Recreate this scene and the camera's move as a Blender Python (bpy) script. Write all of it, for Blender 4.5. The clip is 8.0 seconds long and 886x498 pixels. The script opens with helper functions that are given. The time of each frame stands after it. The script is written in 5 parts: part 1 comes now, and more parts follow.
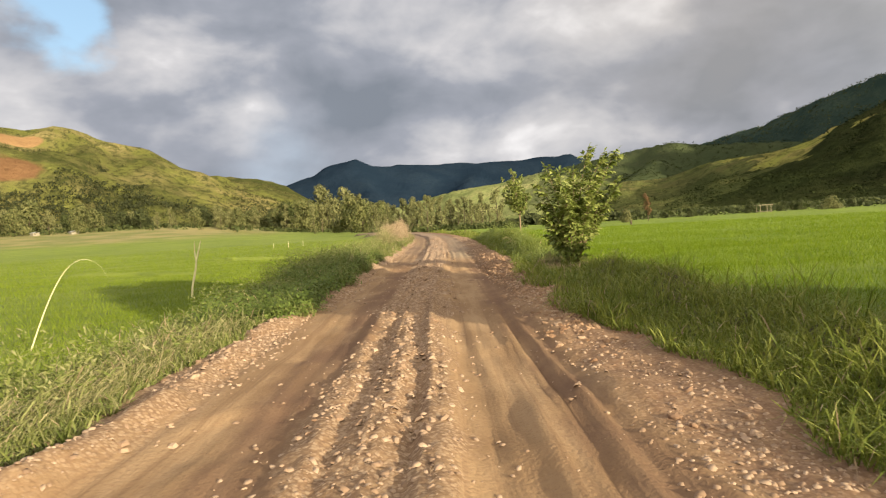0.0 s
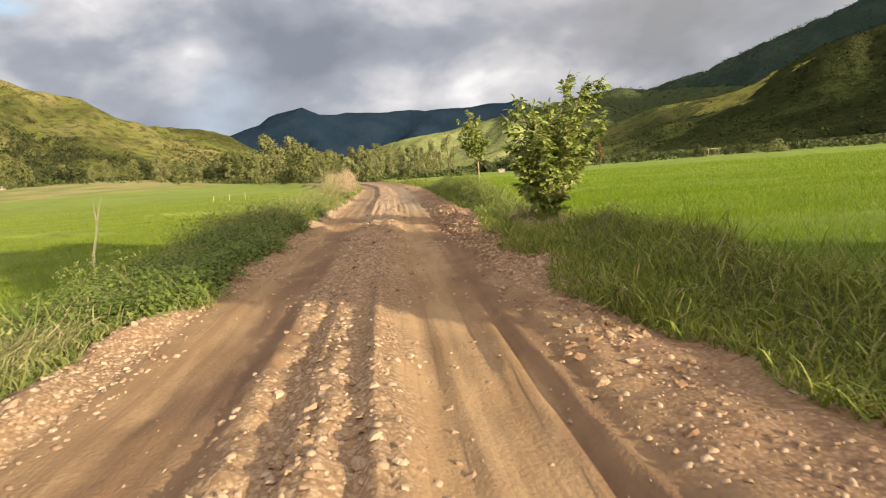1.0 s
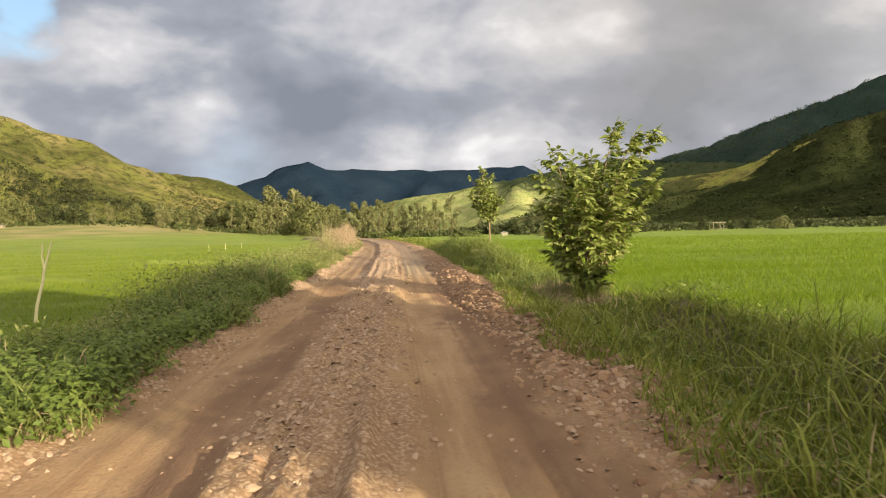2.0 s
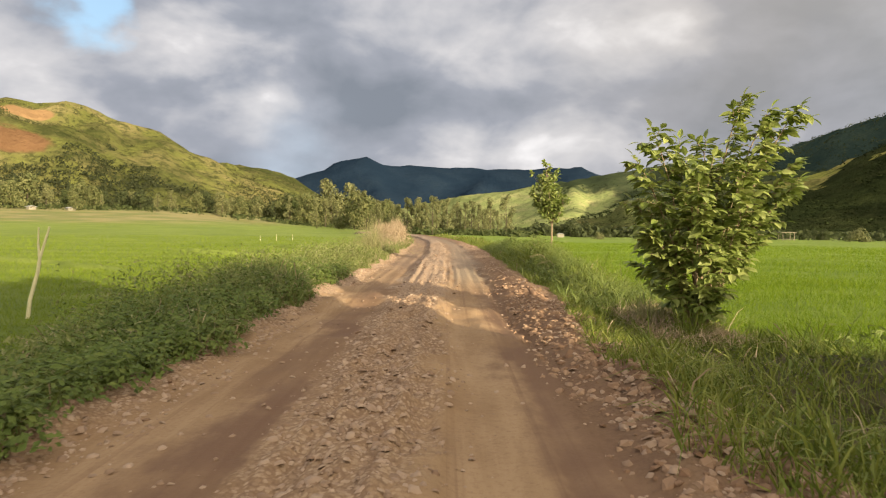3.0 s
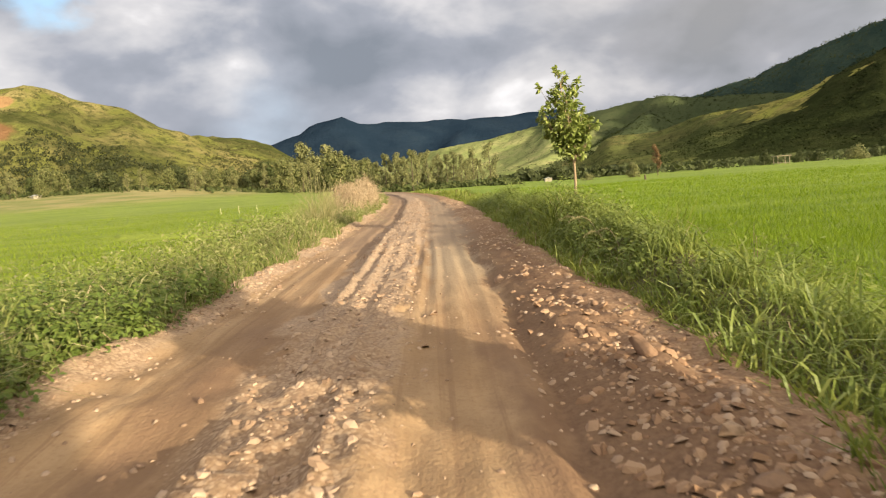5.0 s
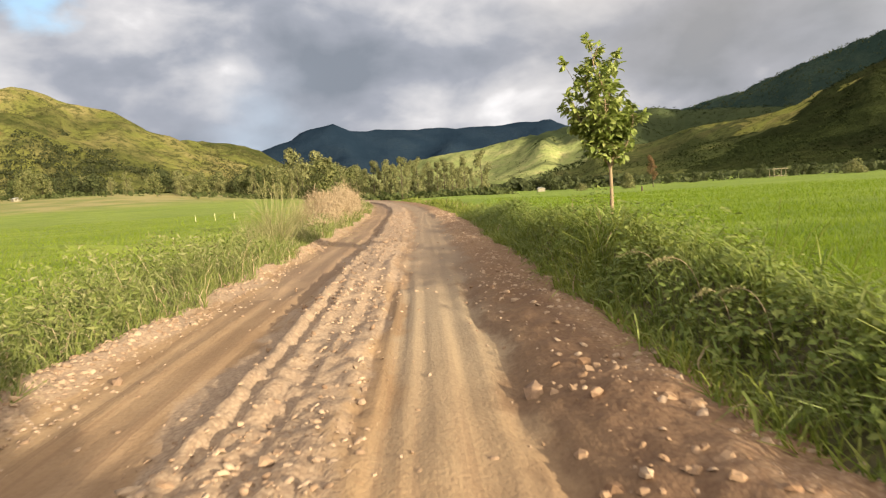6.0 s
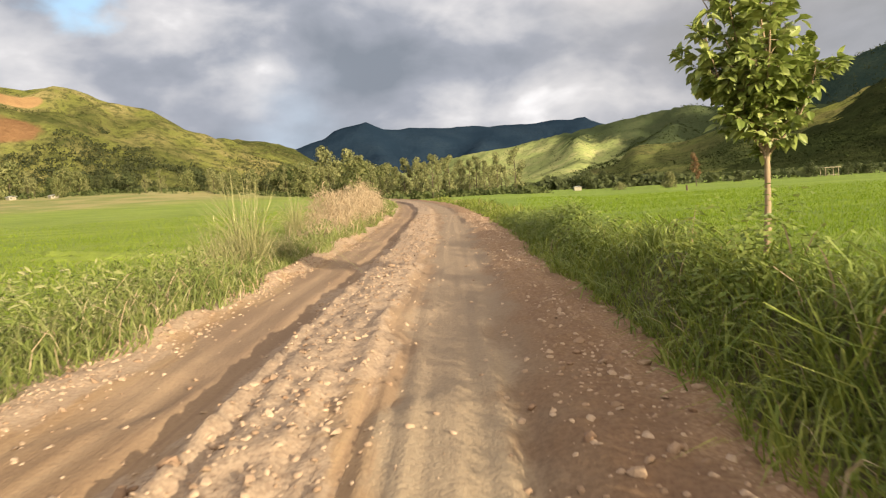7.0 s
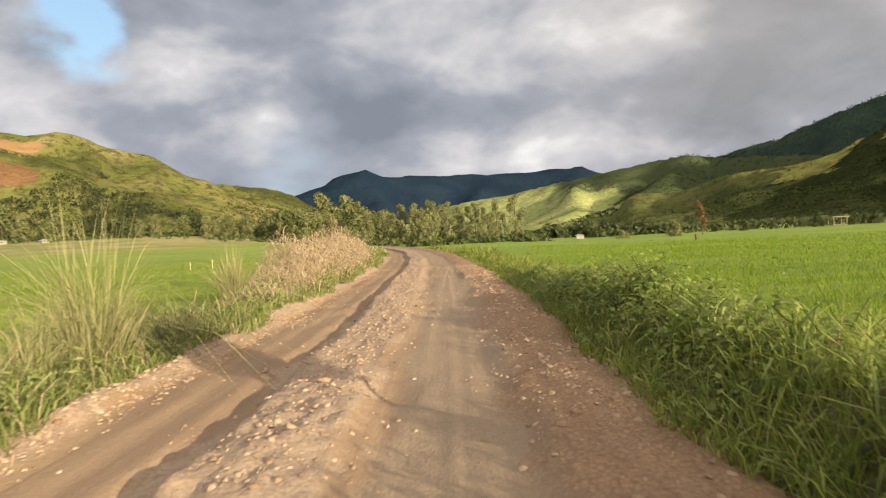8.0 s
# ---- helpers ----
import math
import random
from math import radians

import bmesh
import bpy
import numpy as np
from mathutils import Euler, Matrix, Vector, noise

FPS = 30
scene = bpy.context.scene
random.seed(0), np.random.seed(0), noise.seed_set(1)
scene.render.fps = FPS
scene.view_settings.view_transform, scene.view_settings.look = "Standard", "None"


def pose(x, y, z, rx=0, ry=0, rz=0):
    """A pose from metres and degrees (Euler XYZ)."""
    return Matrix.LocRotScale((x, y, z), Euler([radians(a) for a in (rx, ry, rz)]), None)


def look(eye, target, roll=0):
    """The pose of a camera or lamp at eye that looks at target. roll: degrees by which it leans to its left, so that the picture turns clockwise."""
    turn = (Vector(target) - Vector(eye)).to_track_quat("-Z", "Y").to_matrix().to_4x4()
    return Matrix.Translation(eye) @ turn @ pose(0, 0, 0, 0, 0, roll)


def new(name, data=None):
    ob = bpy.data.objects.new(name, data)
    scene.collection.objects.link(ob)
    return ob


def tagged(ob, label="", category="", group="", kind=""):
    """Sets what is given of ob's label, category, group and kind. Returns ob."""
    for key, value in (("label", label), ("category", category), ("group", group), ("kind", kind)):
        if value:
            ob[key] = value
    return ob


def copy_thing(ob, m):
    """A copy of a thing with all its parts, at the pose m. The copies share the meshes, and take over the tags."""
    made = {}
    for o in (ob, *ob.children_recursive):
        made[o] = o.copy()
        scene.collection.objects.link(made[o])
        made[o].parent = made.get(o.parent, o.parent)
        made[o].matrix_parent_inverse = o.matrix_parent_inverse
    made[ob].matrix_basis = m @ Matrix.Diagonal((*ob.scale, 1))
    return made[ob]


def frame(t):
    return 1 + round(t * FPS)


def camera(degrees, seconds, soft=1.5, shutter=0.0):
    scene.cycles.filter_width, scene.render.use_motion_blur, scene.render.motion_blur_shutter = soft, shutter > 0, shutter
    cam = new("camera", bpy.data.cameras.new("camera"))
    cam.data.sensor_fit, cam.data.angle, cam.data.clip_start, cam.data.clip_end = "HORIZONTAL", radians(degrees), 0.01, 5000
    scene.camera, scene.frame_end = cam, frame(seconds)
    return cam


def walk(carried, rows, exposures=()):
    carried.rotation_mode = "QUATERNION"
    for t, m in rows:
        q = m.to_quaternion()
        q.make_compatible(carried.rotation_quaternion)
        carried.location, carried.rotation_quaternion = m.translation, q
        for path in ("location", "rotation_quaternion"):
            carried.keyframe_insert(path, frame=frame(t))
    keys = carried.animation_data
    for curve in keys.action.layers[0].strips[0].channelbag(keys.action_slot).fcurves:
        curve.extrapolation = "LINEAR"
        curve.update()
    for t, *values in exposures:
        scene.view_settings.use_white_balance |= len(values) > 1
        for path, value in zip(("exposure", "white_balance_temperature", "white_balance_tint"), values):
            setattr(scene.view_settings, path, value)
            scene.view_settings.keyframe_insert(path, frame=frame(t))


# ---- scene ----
cam = camera(67.38, 8.0, soft=1.18, shutter=0.13)
PATH = [
    (0.0, pose(-0.000, -0.000, 1.604, 87.765, 3.613, -0.147)),
    (0.2, pose(0.002, 0.691, 1.596, 86.591, 3.160, -0.376)),
    (0.3, pose(0.003, 1.037, 1.592, 86.558, 3.034, -0.348)),
    (0.5, pose(0.006, 1.746, 1.586, 86.724, 3.140, -0.705)),
    (0.7, pose(0.015, 2.497, 1.583, 85.598, 2.931, -2.199)),
    (0.8, pose(0.019, 2.881, 1.582, 85.349, 3.018, -2.365)),
    (1.0, pose(0.015, 3.641, 1.586, 83.053, 4.517, -4.423)),
    (1.2, pose(-0.013, 4.378, 1.597, 85.913, 4.498, -4.827)),
    (2.3, pose(0.007, 7.918, 1.567, 88.294, 0.387, -3.327)),
    (2.5, pose(0.056, 8.555, 1.585, 87.587, 0.133, -2.429)),
    (2.7, pose(0.091, 9.208, 1.594, 87.573, 1.680, 0.046)),
    (2.9, pose(0.122, 9.884, 1.595, 88.115, -0.268, 0.873)),
    (3.0, pose(0.144, 10.236, 1.594, 88.081, -0.588, 0.374)),
    (3.2, pose(0.209, 10.964, 1.585, 87.957, -0.976, 0.306)),
    (3.5, pose(0.313, 12.134, 1.569, 88.880, 0.516, 2.461)),
    (3.8, pose(0.385, 13.428, 1.570, 87.131, 3.992, 1.779)),
    (4.0, pose(0.418, 14.358, 1.570, 85.268, 4.280, 1.069)),
    (4.1, pose(0.427, 14.849, 1.567, 84.944, 4.171, -0.094)),
    (4.4, pose(0.433, 16.407, 1.555, 84.475, 3.117, 0.387)),
    (4.5, pose(0.435, 16.929, 1.554, 85.674, 2.492, 0.488)),
    (4.7, pose(0.443, 17.967, 1.559, 85.034, 3.597, -0.572)),
    (5.8, pose(0.623, 23.635, 1.592, 83.465, 5.196, -1.248)),
    (6.0, pose(0.653, 24.638, 1.568, 84.734, 3.629, -1.938)),
    (6.2, pose(0.696, 25.717, 1.579, 85.692, 1.056, 1.249)),
    (6.3, pose(0.720, 26.279, 1.594, 84.516, 2.397, 1.569)),
    (6.5, pose(0.768, 27.410, 1.617, 83.908, 4.539, -1.218)),
    (6.7, pose(0.810, 28.530, 1.619, 85.964, 5.782, -1.457)),
    (6.8, pose(0.830, 29.093, 1.618, 84.514, 5.630, 1.266)),
    (7.0, pose(0.866, 30.234, 1.615, 84.759, 3.438, 0.833)),
    (7.2, pose(0.897, 31.387, 1.619, 86.159, 4.199, -0.098)),
    (7.3, pose(0.911, 31.971, 1.622, 83.990, 5.778, 0.597)),
    (7.5, pose(0.934, 33.176, 1.623, 86.325, 2.881, 0.097)),
    (7.7, pose(0.949, 34.456, 1.613, 88.666, 3.728, 2.016)),
    (7.8, pose(0.955, 35.115, 1.605, 88.107, 4.041, 2.048)),
    (8.0, pose(0.966, 36.432, 1.590, 88.811, 3.037, 0.700)),
]
walk(cam, PATH, exposures=((0, 1.0), (0.5, 1.0), (1, 1.12), (2.5, 1.05), (3, 1.05), (3.5, 1.07), (4, 1.04), (4.5, 1.17), (6, 1.15), (6.5, 1.15), (7, 1.15), (7.5, 1.12), (8, 1.03)))

# ---------------------------------------------------------------- light
SUN_AZIMUTH = 139.0     # degrees clockwise from +Y
SUN_HEIGHT = 13.0
_a, _e = radians(SUN_AZIMUTH), radians(SUN_HEIGHT)
TO_SUN = Vector((math.sin(_a) * math.cos(_e), math.cos(_a) * math.cos(_e), math.sin(_e)))


def bearing(az, el):
    a, e = radians(az), radians(el)
    return (math.sin(a) * math.cos(e), math.cos(a) * math.cos(e), math.sin(e))


sun_data = bpy.data.lights.new("sun", "SUN")
sun_data.energy, sun_data.angle, sun_data.color = 4.1, radians(0.6), (1.0, 0.845, 0.565)
sun = new("sun", sun_data)
sun.matrix_world = look(TO_SUN * 60, (0, 0, 0))


class Nodes:
    """A short way to write node trees."""

    def __init__(self, tree):
        self.tree = tree
        tree.nodes.clear()

    def add(self, kind, **values):
        n = self.tree.nodes.new(kind)
        for key, value in values.items():
            if key == "op":
                n.operation = value
            elif key == "blend":
                n.blend_type = value
        return n

    def put(self, socket, value):
        if isinstance(value, bpy.types.NodeSocket):
            self.tree.links.new(value, socket)
        elif isinstance(value, bpy.types.Node):
            self.tree.links.new(value.outputs[0], socket)
        else:
            socket.default_value = value

    def maths(self, op, a, b=0.0, c=None):
        n = self.add("ShaderNodeMath", op=op)
        self.put(n.inputs[0], a), self.put(n.inputs[1], b)
        if c is not None:
            self.put(n.inputs[2], c)
        return n.outputs[0]

    def ramp(self, fac, lo, hi, to_lo=0.0, to_hi=1.0):
        n = self.add("ShaderNodeMapRange")
        n.interpolation_type = "SMOOTHSTEP"
        for s, v in zip(n.inputs[:5], (fac, lo, hi, to_lo, to_hi)):
            self.put(s, v)
        return n.outputs[0]

    def mix(self, fac, a, b, blend="MIX"):
        n = self.add("ShaderNodeMixRGB", blend=blend)
        for s, v in zip(n.inputs, (fac, a, b)):
            self.put(s, (*v, 1) if isinstance(v, tuple) and len(v) == 3 else v)
        return n.outputs[0]

    def noise(self, vec, scale, detail=4.0, rough=0.55, distort=0.0):
        n = self.add("ShaderNodeTexNoise")
        self.put(n.inputs["Vector"], vec)
        n.inputs["Scale"].default_value, n.inputs["Detail"].default_value = scale, detail
        n.inputs["Roughness"].default_value, n.inputs["Distortion"].default_value = rough, distort
        return n.outputs["Fac"]

    def stretch(self, vec, sx, sy, sz, loc=(0, 0, 0)):
        n = self.add("ShaderNodeMapping")
        self.put(n.inputs["Vector"], vec)
        n.inputs["Scale"].default_value, n.inputs["Location"].default_value = (sx, sy, sz), loc
        return n.outputs[0]


def build_sky():
    world = bpy.data.worlds.new("sky")
    scene.world = world
    world.use_nodes = True
    k = Nodes(world.node_tree)
    way = k.add("ShaderNodeTexCoord").outputs["Generated"]
    clear = k.add("ShaderNodeTexSky")
    clear.sky_type, clear.sun_disc = "NISHITA", False
    clear.sun_elevation, clear.sun_rotation = radians(SUN_HEIGHT), radians(SUN_AZIMUTH)
    part = k.add("ShaderNodeSeparateXYZ")
    k.put(part.inputs[0], way)
    up = k.maths("MAXIMUM", part.outputs[2], 0.0)
    # soft banks of cloud, a little flattened, their outlines broken by finer noise
    ripple = k.add("ShaderNodeTexNoise")
    k.put(ripple.inputs["Vector"], k.stretch(way, 1.0, 1.0, 1.7))
    ripple.inputs["Scale"].default_value, ripple.inputs["Detail"].default_value = 7.0, 5.0
    shift = k.mix(0.17, way, ripple.outputs["Color"], "ADD")
    lens = k.add("ShaderNodeVectorMath", op="SUBTRACT")
    k.put(lens.inputs[0], shift)
    lens.inputs[1].default_value = (0.085, 0.085, 0.085)
    bent = lens.outputs[0]
    big = k.noise(k.stretch(way, 1.0, 1.0, 1.8, (3.1, 1.7, 0.4)), 3.2, 4.0, 0.5, 0.2)
    mid = k.noise(k.stretch(way, 1.0, 1.0, 1.7, (7.3, 2.2, 1.0)), 6.5, 5.0, 0.5, 0.2)

    def spot(az, el, wide):
        d = k.add("ShaderNodeVectorMath", op="DISTANCE")
        k.put(d.inputs[0], bent)
        d.inputs[1].default_value = bearing(az, el)
        r = k.maths("DIVIDE", d.outputs["Value"], radians(wide))
        return k.maths("POWER", 2.718, k.maths("MULTIPLY", k.maths("MULTIPLY", r, r), -1.0))

    shade = k.maths("MULTIPLY_ADD", mid, 1.05, k.maths("MULTIPLY", big, 0.75))
    shade = k.maths("ADD", shade, -0.50)
    for az, el, wide, much in ((-20.3, 13.6, 3.2, 0.24), (-17.5, 11.5, 5, 0.16), (17, 19, 8, 0.2), (1, 6.6, 3, 0.14), (6, 7.2, 4, 0.20),
                               (14, 6.6, 4, 0.16), (-31, 11, 6, 0.14), (27, 11, 6, -0.22), (20, 6.2, 2.6, 0.22), (20, 9, 5, -0.10), (-19, 6, 6, -0.18), (-8, 12, 7, -0.12), (-25, 9, 4, -0.10), (22, 14, 6, -0.08)):
        shade = k.maths("MULTIPLY_ADD", spot(az, el, wide), much, shade)
    tone = k.add("ShaderNodeValToRGB")
    k.put(tone.inputs[0], shade)
    ramp = tone.color_ramp
    ramp.elements[0].position, ramp.elements[0].color = 0.12, (0.124, 0.138, 0.162, 1)
    ramp.elements[1].position, ramp.elements[1].color = 0.92, (0.66, 0.64, 0.63, 1)
    for at, col in ((0.38, (0.19, 0.20, 0.228, 1)), (0.62, (0.345, 0.338, 0.345, 1))):
        ramp.elements.new(at).color = col
    low_gap = k.maths("MULTIPLY", spot(-13.5, 4.6, 3.6), 0.55)
    hole = k.ramp(spot(-28.8, 16.4, 4.0), 0.3, 0.75)
    blue = k.mix(1.0, clear.outputs[0], (0.10, 0.10, 0.10), "MULTIPLY")
    veil = k.mix(0.5, blue, (0.22, 0.34, 0.46))
    full = k.mix(low_gap, tone.outputs[0], (0.32, 0.375, 0.44))
    full = k.mix(hole, full, veil)
    full = k.mix(k.maths("MULTIPLY", spot(24, 18, 13), 0.75), full, k.mix(0.45, (0.27, 0.238, 0.200), full))
    # towards the sun the cloud thins and glows
    d = k.add("ShaderNodeVectorMath", op="DOT_PRODUCT")
    k.put(d.inputs[0], way)
    d.inputs[1].default_value = tuple(TO_SUN)
    open_sky = k.ramp(d.outputs["Value"], -0.35, 0.75)
    full = k.mix(k.maths("MULTIPLY", open_sky, 0.72), full, k.mix(0.8, blue, (1.18, 1.0, 0.71)))
    out = k.add("ShaderNodeBackground")
    k.put(out.inputs[0], full)
    out.inputs[1].default_value = 1.0
    end = k.add("ShaderNodeOutputWorld")
    k.put(end.inputs[0], out)


build_sky()


# ---------------------------------------------------------------- materials
def surface(name, colour, rough=0.9, bump=None, depth=0.0, leafy=0.0, gloss=0.3):
    """colour and bump are functions of a Nodes and give sockets or values."""
    m = bpy.data.materials.new(name)
    m.use_nodes = True
    k = Nodes(m.node_tree)
    end = k.add("ShaderNodeOutputMaterial")
    b = k.add("ShaderNodeBsdfPrincipled")
    shade = colour(k)
    k.put(b.inputs["Base Color"], shade)
    k.put(b.inputs["Roughness"], rough)
    b.inputs["Specular IOR Level"].default_value = gloss
    if bump:
        n = k.add("ShaderNodeBump")
        n.inputs["Strength"].default_value, n.inputs["Distance"].default_value = 1.0, depth
        k.put(n.inputs["Height"], bump(k))
        k.put(b.inputs["Normal"], n.outputs[0])
    if leafy:
        t = k.add("ShaderNodeBsdfTranslucent")
        k.put(t.inputs["Color"], shade)
        both = k.add("ShaderNodeMixShader")
        both.inputs[0].default_value = leafy
        k.put(both.inputs[1], b.outputs[0]), k.put(both.inputs[2], t.outputs[0])
        k.put(end.inputs[0], both.outputs[0])
    else:
        k.put(end.inputs[0], b.outputs[0])
    return m


def place_of(k):
    return k.add("ShaderNodeNewGeometry").outputs["Position"]


def island(k):
    return k.add("ShaderNodeNewGeometry").outputs["Random Per Island"]


def tones(*cols):
    """A colour that differs from piece to piece of a joined mesh, and slowly over the land."""
    def make(k):
        r = k.add("ShaderNodeValToRGB")
        slow = k.noise(place_of(k), 0.35, 3.0)
        k.put(r.inputs[0], k.maths("MULTIPLY_ADD", island(k), 0.7, k.maths("MULTIPLY", k.maths("ADD", slow, -0.2), 0.5)))
        e = r.color_ramp.elements
        e[0].position, e[0].color = 0.0, (*cols[0], 1)
        e[1].position, e[1].color = 1.0, (*cols[-1], 1)
        for i, c in enumerate(cols[1:-1]):
            e.new((i + 1) / (len(cols) - 1)).color = (*c, 1)
        return r.outputs[0]
    return make


def own_tones(*cols):
    """A colour that differs from object to object."""
    def make(k):
        r = k.add("ShaderNodeValToRGB")
        k.put(r.inputs[0], k.add("ShaderNodeObjectInfo").outputs["Random"])
        e = r.color_ramp.elements
        e[0].color, e[1].color = (*cols[0], 1), (*cols[-1], 1)
        for i, c in enumerate(cols[1:-1]):
            e.new((i + 1) / (len(cols) - 1)).color = (*c, 1)
        fine = k.noise(place_of(k), 30.0, 3.0)
        return k.mix(k.ramp(fine, 0.3, 0.8, 0.0, 0.4), r.outputs[0], tuple(0.6 * v for v in cols[0]))
    return make


def dirt_colour(k):
    p = place_of(k)
    slow = k.noise(p, 0.45, 5.0, 0.6)
    streak = k.noise(k.stretch(p, 3.0, 0.30, 1.0), 1.0, 5.0, 0.6, 0.3)
    groove = k.noise(k.stretch(p, 9.0, 0.05, 1.0), 1.0, 3.0, 0.5)
    fine = k.noise(p, 22.0, 4.0, 0.7)
    c = k.mix(k.ramp(slow, 0.35, 0.7), (0.262, 0.167, 0.095), (0.372, 0.253, 0.149))
    c = k.mix(k.ramp(streak, 0.4, 0.72, 0.0, 0.6), c, (0.462, 0.322, 0.196))
    c = k.mix(k.maths("MULTIPLY", k.ramp(groove, 0.45, 0.35, 0.0, 0.42), k.ramp(slow, 0.35, 0.6, 0.3, 1.0)), c, (0.167, 0.094, 0.059))
    c = k.mix(k.ramp(fine, 0.45, 0.75, 0.0, 0.45), c, (0.212, 0.123, 0.078))
    # pale gravel along the edges and the middle ridge
    x = k.add("ShaderNodeSeparateXYZ")
    k.put(x.inputs[0], p)
    past = k.maths("MAXIMUM", k.maths("ADD", x.outputs[1], -52.0), 0.0)
    across = k.maths("MULTIPLY_ADD", k.maths("MULTIPLY", past, past), 0.0011, k.maths("ADD", x.outputs[0], 0.3))
    wob = k.maths("MULTIPLY", k.maths("ADD", k.noise(k.stretch(p, 1.0, 0.5, 1.0), 0.9, 5.0, 0.65), -0.5), 1.5)
    side = k.maths("ADD", across, wob)
    left = k.ramp(side, -2.0, -2.5)
    right = k.ramp(side, 1.6, 2.1)
    ridge = k.maths("MULTIPLY", k.ramp(side, -1.0, -0.7), k.ramp(side, 0.5, 0.2))
    stony = k.maths("MAXIMUM", k.maths("MAXIMUM", left, right), k.maths("MULTIPLY", ridge, 0.9))
    v = k.add("ShaderNodeTexVoronoi")
    k.put(v.inputs["Vector"], p)
    v.inputs["Scale"].default_value = 27.0
    chip = k.mix(k.ramp(v.outputs["Color"], 0.1, 0.9), (0.262, 0.170, 0.108), (0.478, 0.354, 0.251))
    chip = k.mix(k.ramp(v.outputs["Distance"], 0.35, 0.7, 0.0, 0.8), chip, (0.167, 0.097, 0.064))
    chip = k.mix(k.maths("MULTIPLY", right, 0.55), chip, (0.189, 0.107, 0.074))
    damp = k.maths("MULTIPLY", k.maths("MULTIPLY", k.ramp(side, 0.95, 1.3), k.ramp(side, 1.85, 1.5)), k.ramp(x.outputs[1], 30.0, 24.0))
    damp = k.maths("MAXIMUM", damp, k.maths("MULTIPLY", k.maths("MULTIPLY", k.ramp(side, -1.7, -1.3), k.ramp(side, -0.75, -1.0)), k.ramp(x.outputs[1], 30.0, 25.0, 0.25, 1.0)))
    c = k.mix(k.maths("MULTIPLY", damp, k.ramp(slow, 0.35, 0.6, 0.4, 0.9)), c, (0.172, 0.102, 0.069))
    tracks = k.maths("MULTIPLY", k.ramp(k.maths("ABSOLUTE", side), 2.1, 1.8), k.ramp(x.outputs[1], 32.0, 38.0, 0.0, 0.5))
    beaten = k.maths("MULTIPLY", k.maths("MULTIPLY", k.ramp(side, 0.55, 0.8), k.ramp(side, 1.9, 1.6)), k.ramp(x.outputs[1], 26.0, 33.0, 0.0, 0.75))
    c = k.mix(beaten, c, k.mix(k.ramp(fine, 0.35, 0.7), (0.383, 0.309, 0.224), (0.301, 0.237, 0.172)))
    c = k.mix(tracks, c, (0.212, 0.152, 0.121))
    c = k.mix(k.maths("MULTIPLY", stony, k.ramp(fine, 0.3, 0.6, 0.35, 0.85)), c, chip)
    # raw red-brown earth between the right wheel track and the rubble
    cut = k.maths("MULTIPLY", k.maths("MULTIPLY", k.ramp(side, 1.4, 1.65), k.ramp(side, 2.7, 2.3)), k.maths("MULTIPLY", k.ramp(x.outputs[1], 11.0, 16.0), k.ramp(x.outputs[1], 42.0, 33.0, 0.0, 0.8)))
    c = k.mix(cut, c, k.mix(k.ramp(fine, 0.3, 0.7), (0.20, 0.122, 0.078), (0.13, 0.078, 0.05)))
    # stony parts of the clay grow paler further along
    pale = k.ramp(k.maths("MULTIPLY_ADD", k.noise(p, 0.25, 3.0), 10.0, x.outputs[1]), 24.0, 38.0, 0.0, 0.45)
    pale = k.maths("MULTIPLY", pale, k.maths("MULTIPLY", k.ramp(stony, 0.1, 0.6, 0.15, 1.0), k.ramp(side, 1.4, 0.9)))
    return k.mix(pale, c, k.mix(k.ramp(fine, 0.35, 0.7), (0.455, 0.362, 0.292), (0.318, 0.243, 0.188)))


def dirt_bump(k):
    p = place_of(k)
    lumps = k.maths("ADD", k.maths("MULTIPLY", k.noise(p, 30.0, 4.0, 0.6), 0.25), k.maths("MULTIPLY", k.noise(k.stretch(p, 5.0, 0.20, 1.0), 1.0, 4.0), 0.4))
    v = k.add("ShaderNodeTexVoronoi")
    k.put(v.inputs["Vector"], p)
    v.inputs["Scale"].default_value = 27.0
    return k.maths("MULTIPLY_ADD", v.outputs["Distance"], -0.10, lumps)


def field_colour(k):
    p = place_of(k)
    rows = k.noise(k.stretch(p, 0.05, 0.26, 1.0), 1.0, 6.0, 0.65)
    fine = k.noise(k.stretch(p, 1.6, 3.2, 1.0), 1.6, 6.0, 0.75)
    c = k.mix(k.ramp(rows, 0.38, 0.62), (0.160, 0.238, 0.025), (0.235, 0.315, 0.041))
    c = k.mix(k.ramp(fine, 0.45, 0.75, 0.0, 0.35), c, (0.088, 0.15, 0.018))
    x = k.add("ShaderNodeSeparateXYZ")
    k.put(x.inputs[0], p)
    c = k.mix(k.ramp(x.outputs[0], 4.0, -4.0), c, k.mix(k.ramp(rows, 0.38, 0.62), (0.172, 0.235, 0.030), (0.252, 0.315, 0.050)))
    # dry meadow on the rise below the hill, bare strip along its foot
    rise = k.ramp(k.maths("ADD", x.outputs[2], k.maths("MULTIPLY", k.noise(p, 0.03, 3.0), 2.0)), 1.4, 4.8)
    c = k.mix(rise, c, k.mix(k.ramp(k.noise(p, 0.06, 5.0), 0.35, 0.65), (0.20, 0.22, 0.06), (0.34, 0.29, 0.12)))
    far = k.ramp(x.outputs[1], 700.0, 1100.0)
    return k.mix(far, c, (0.12, 0.16, 0.045))


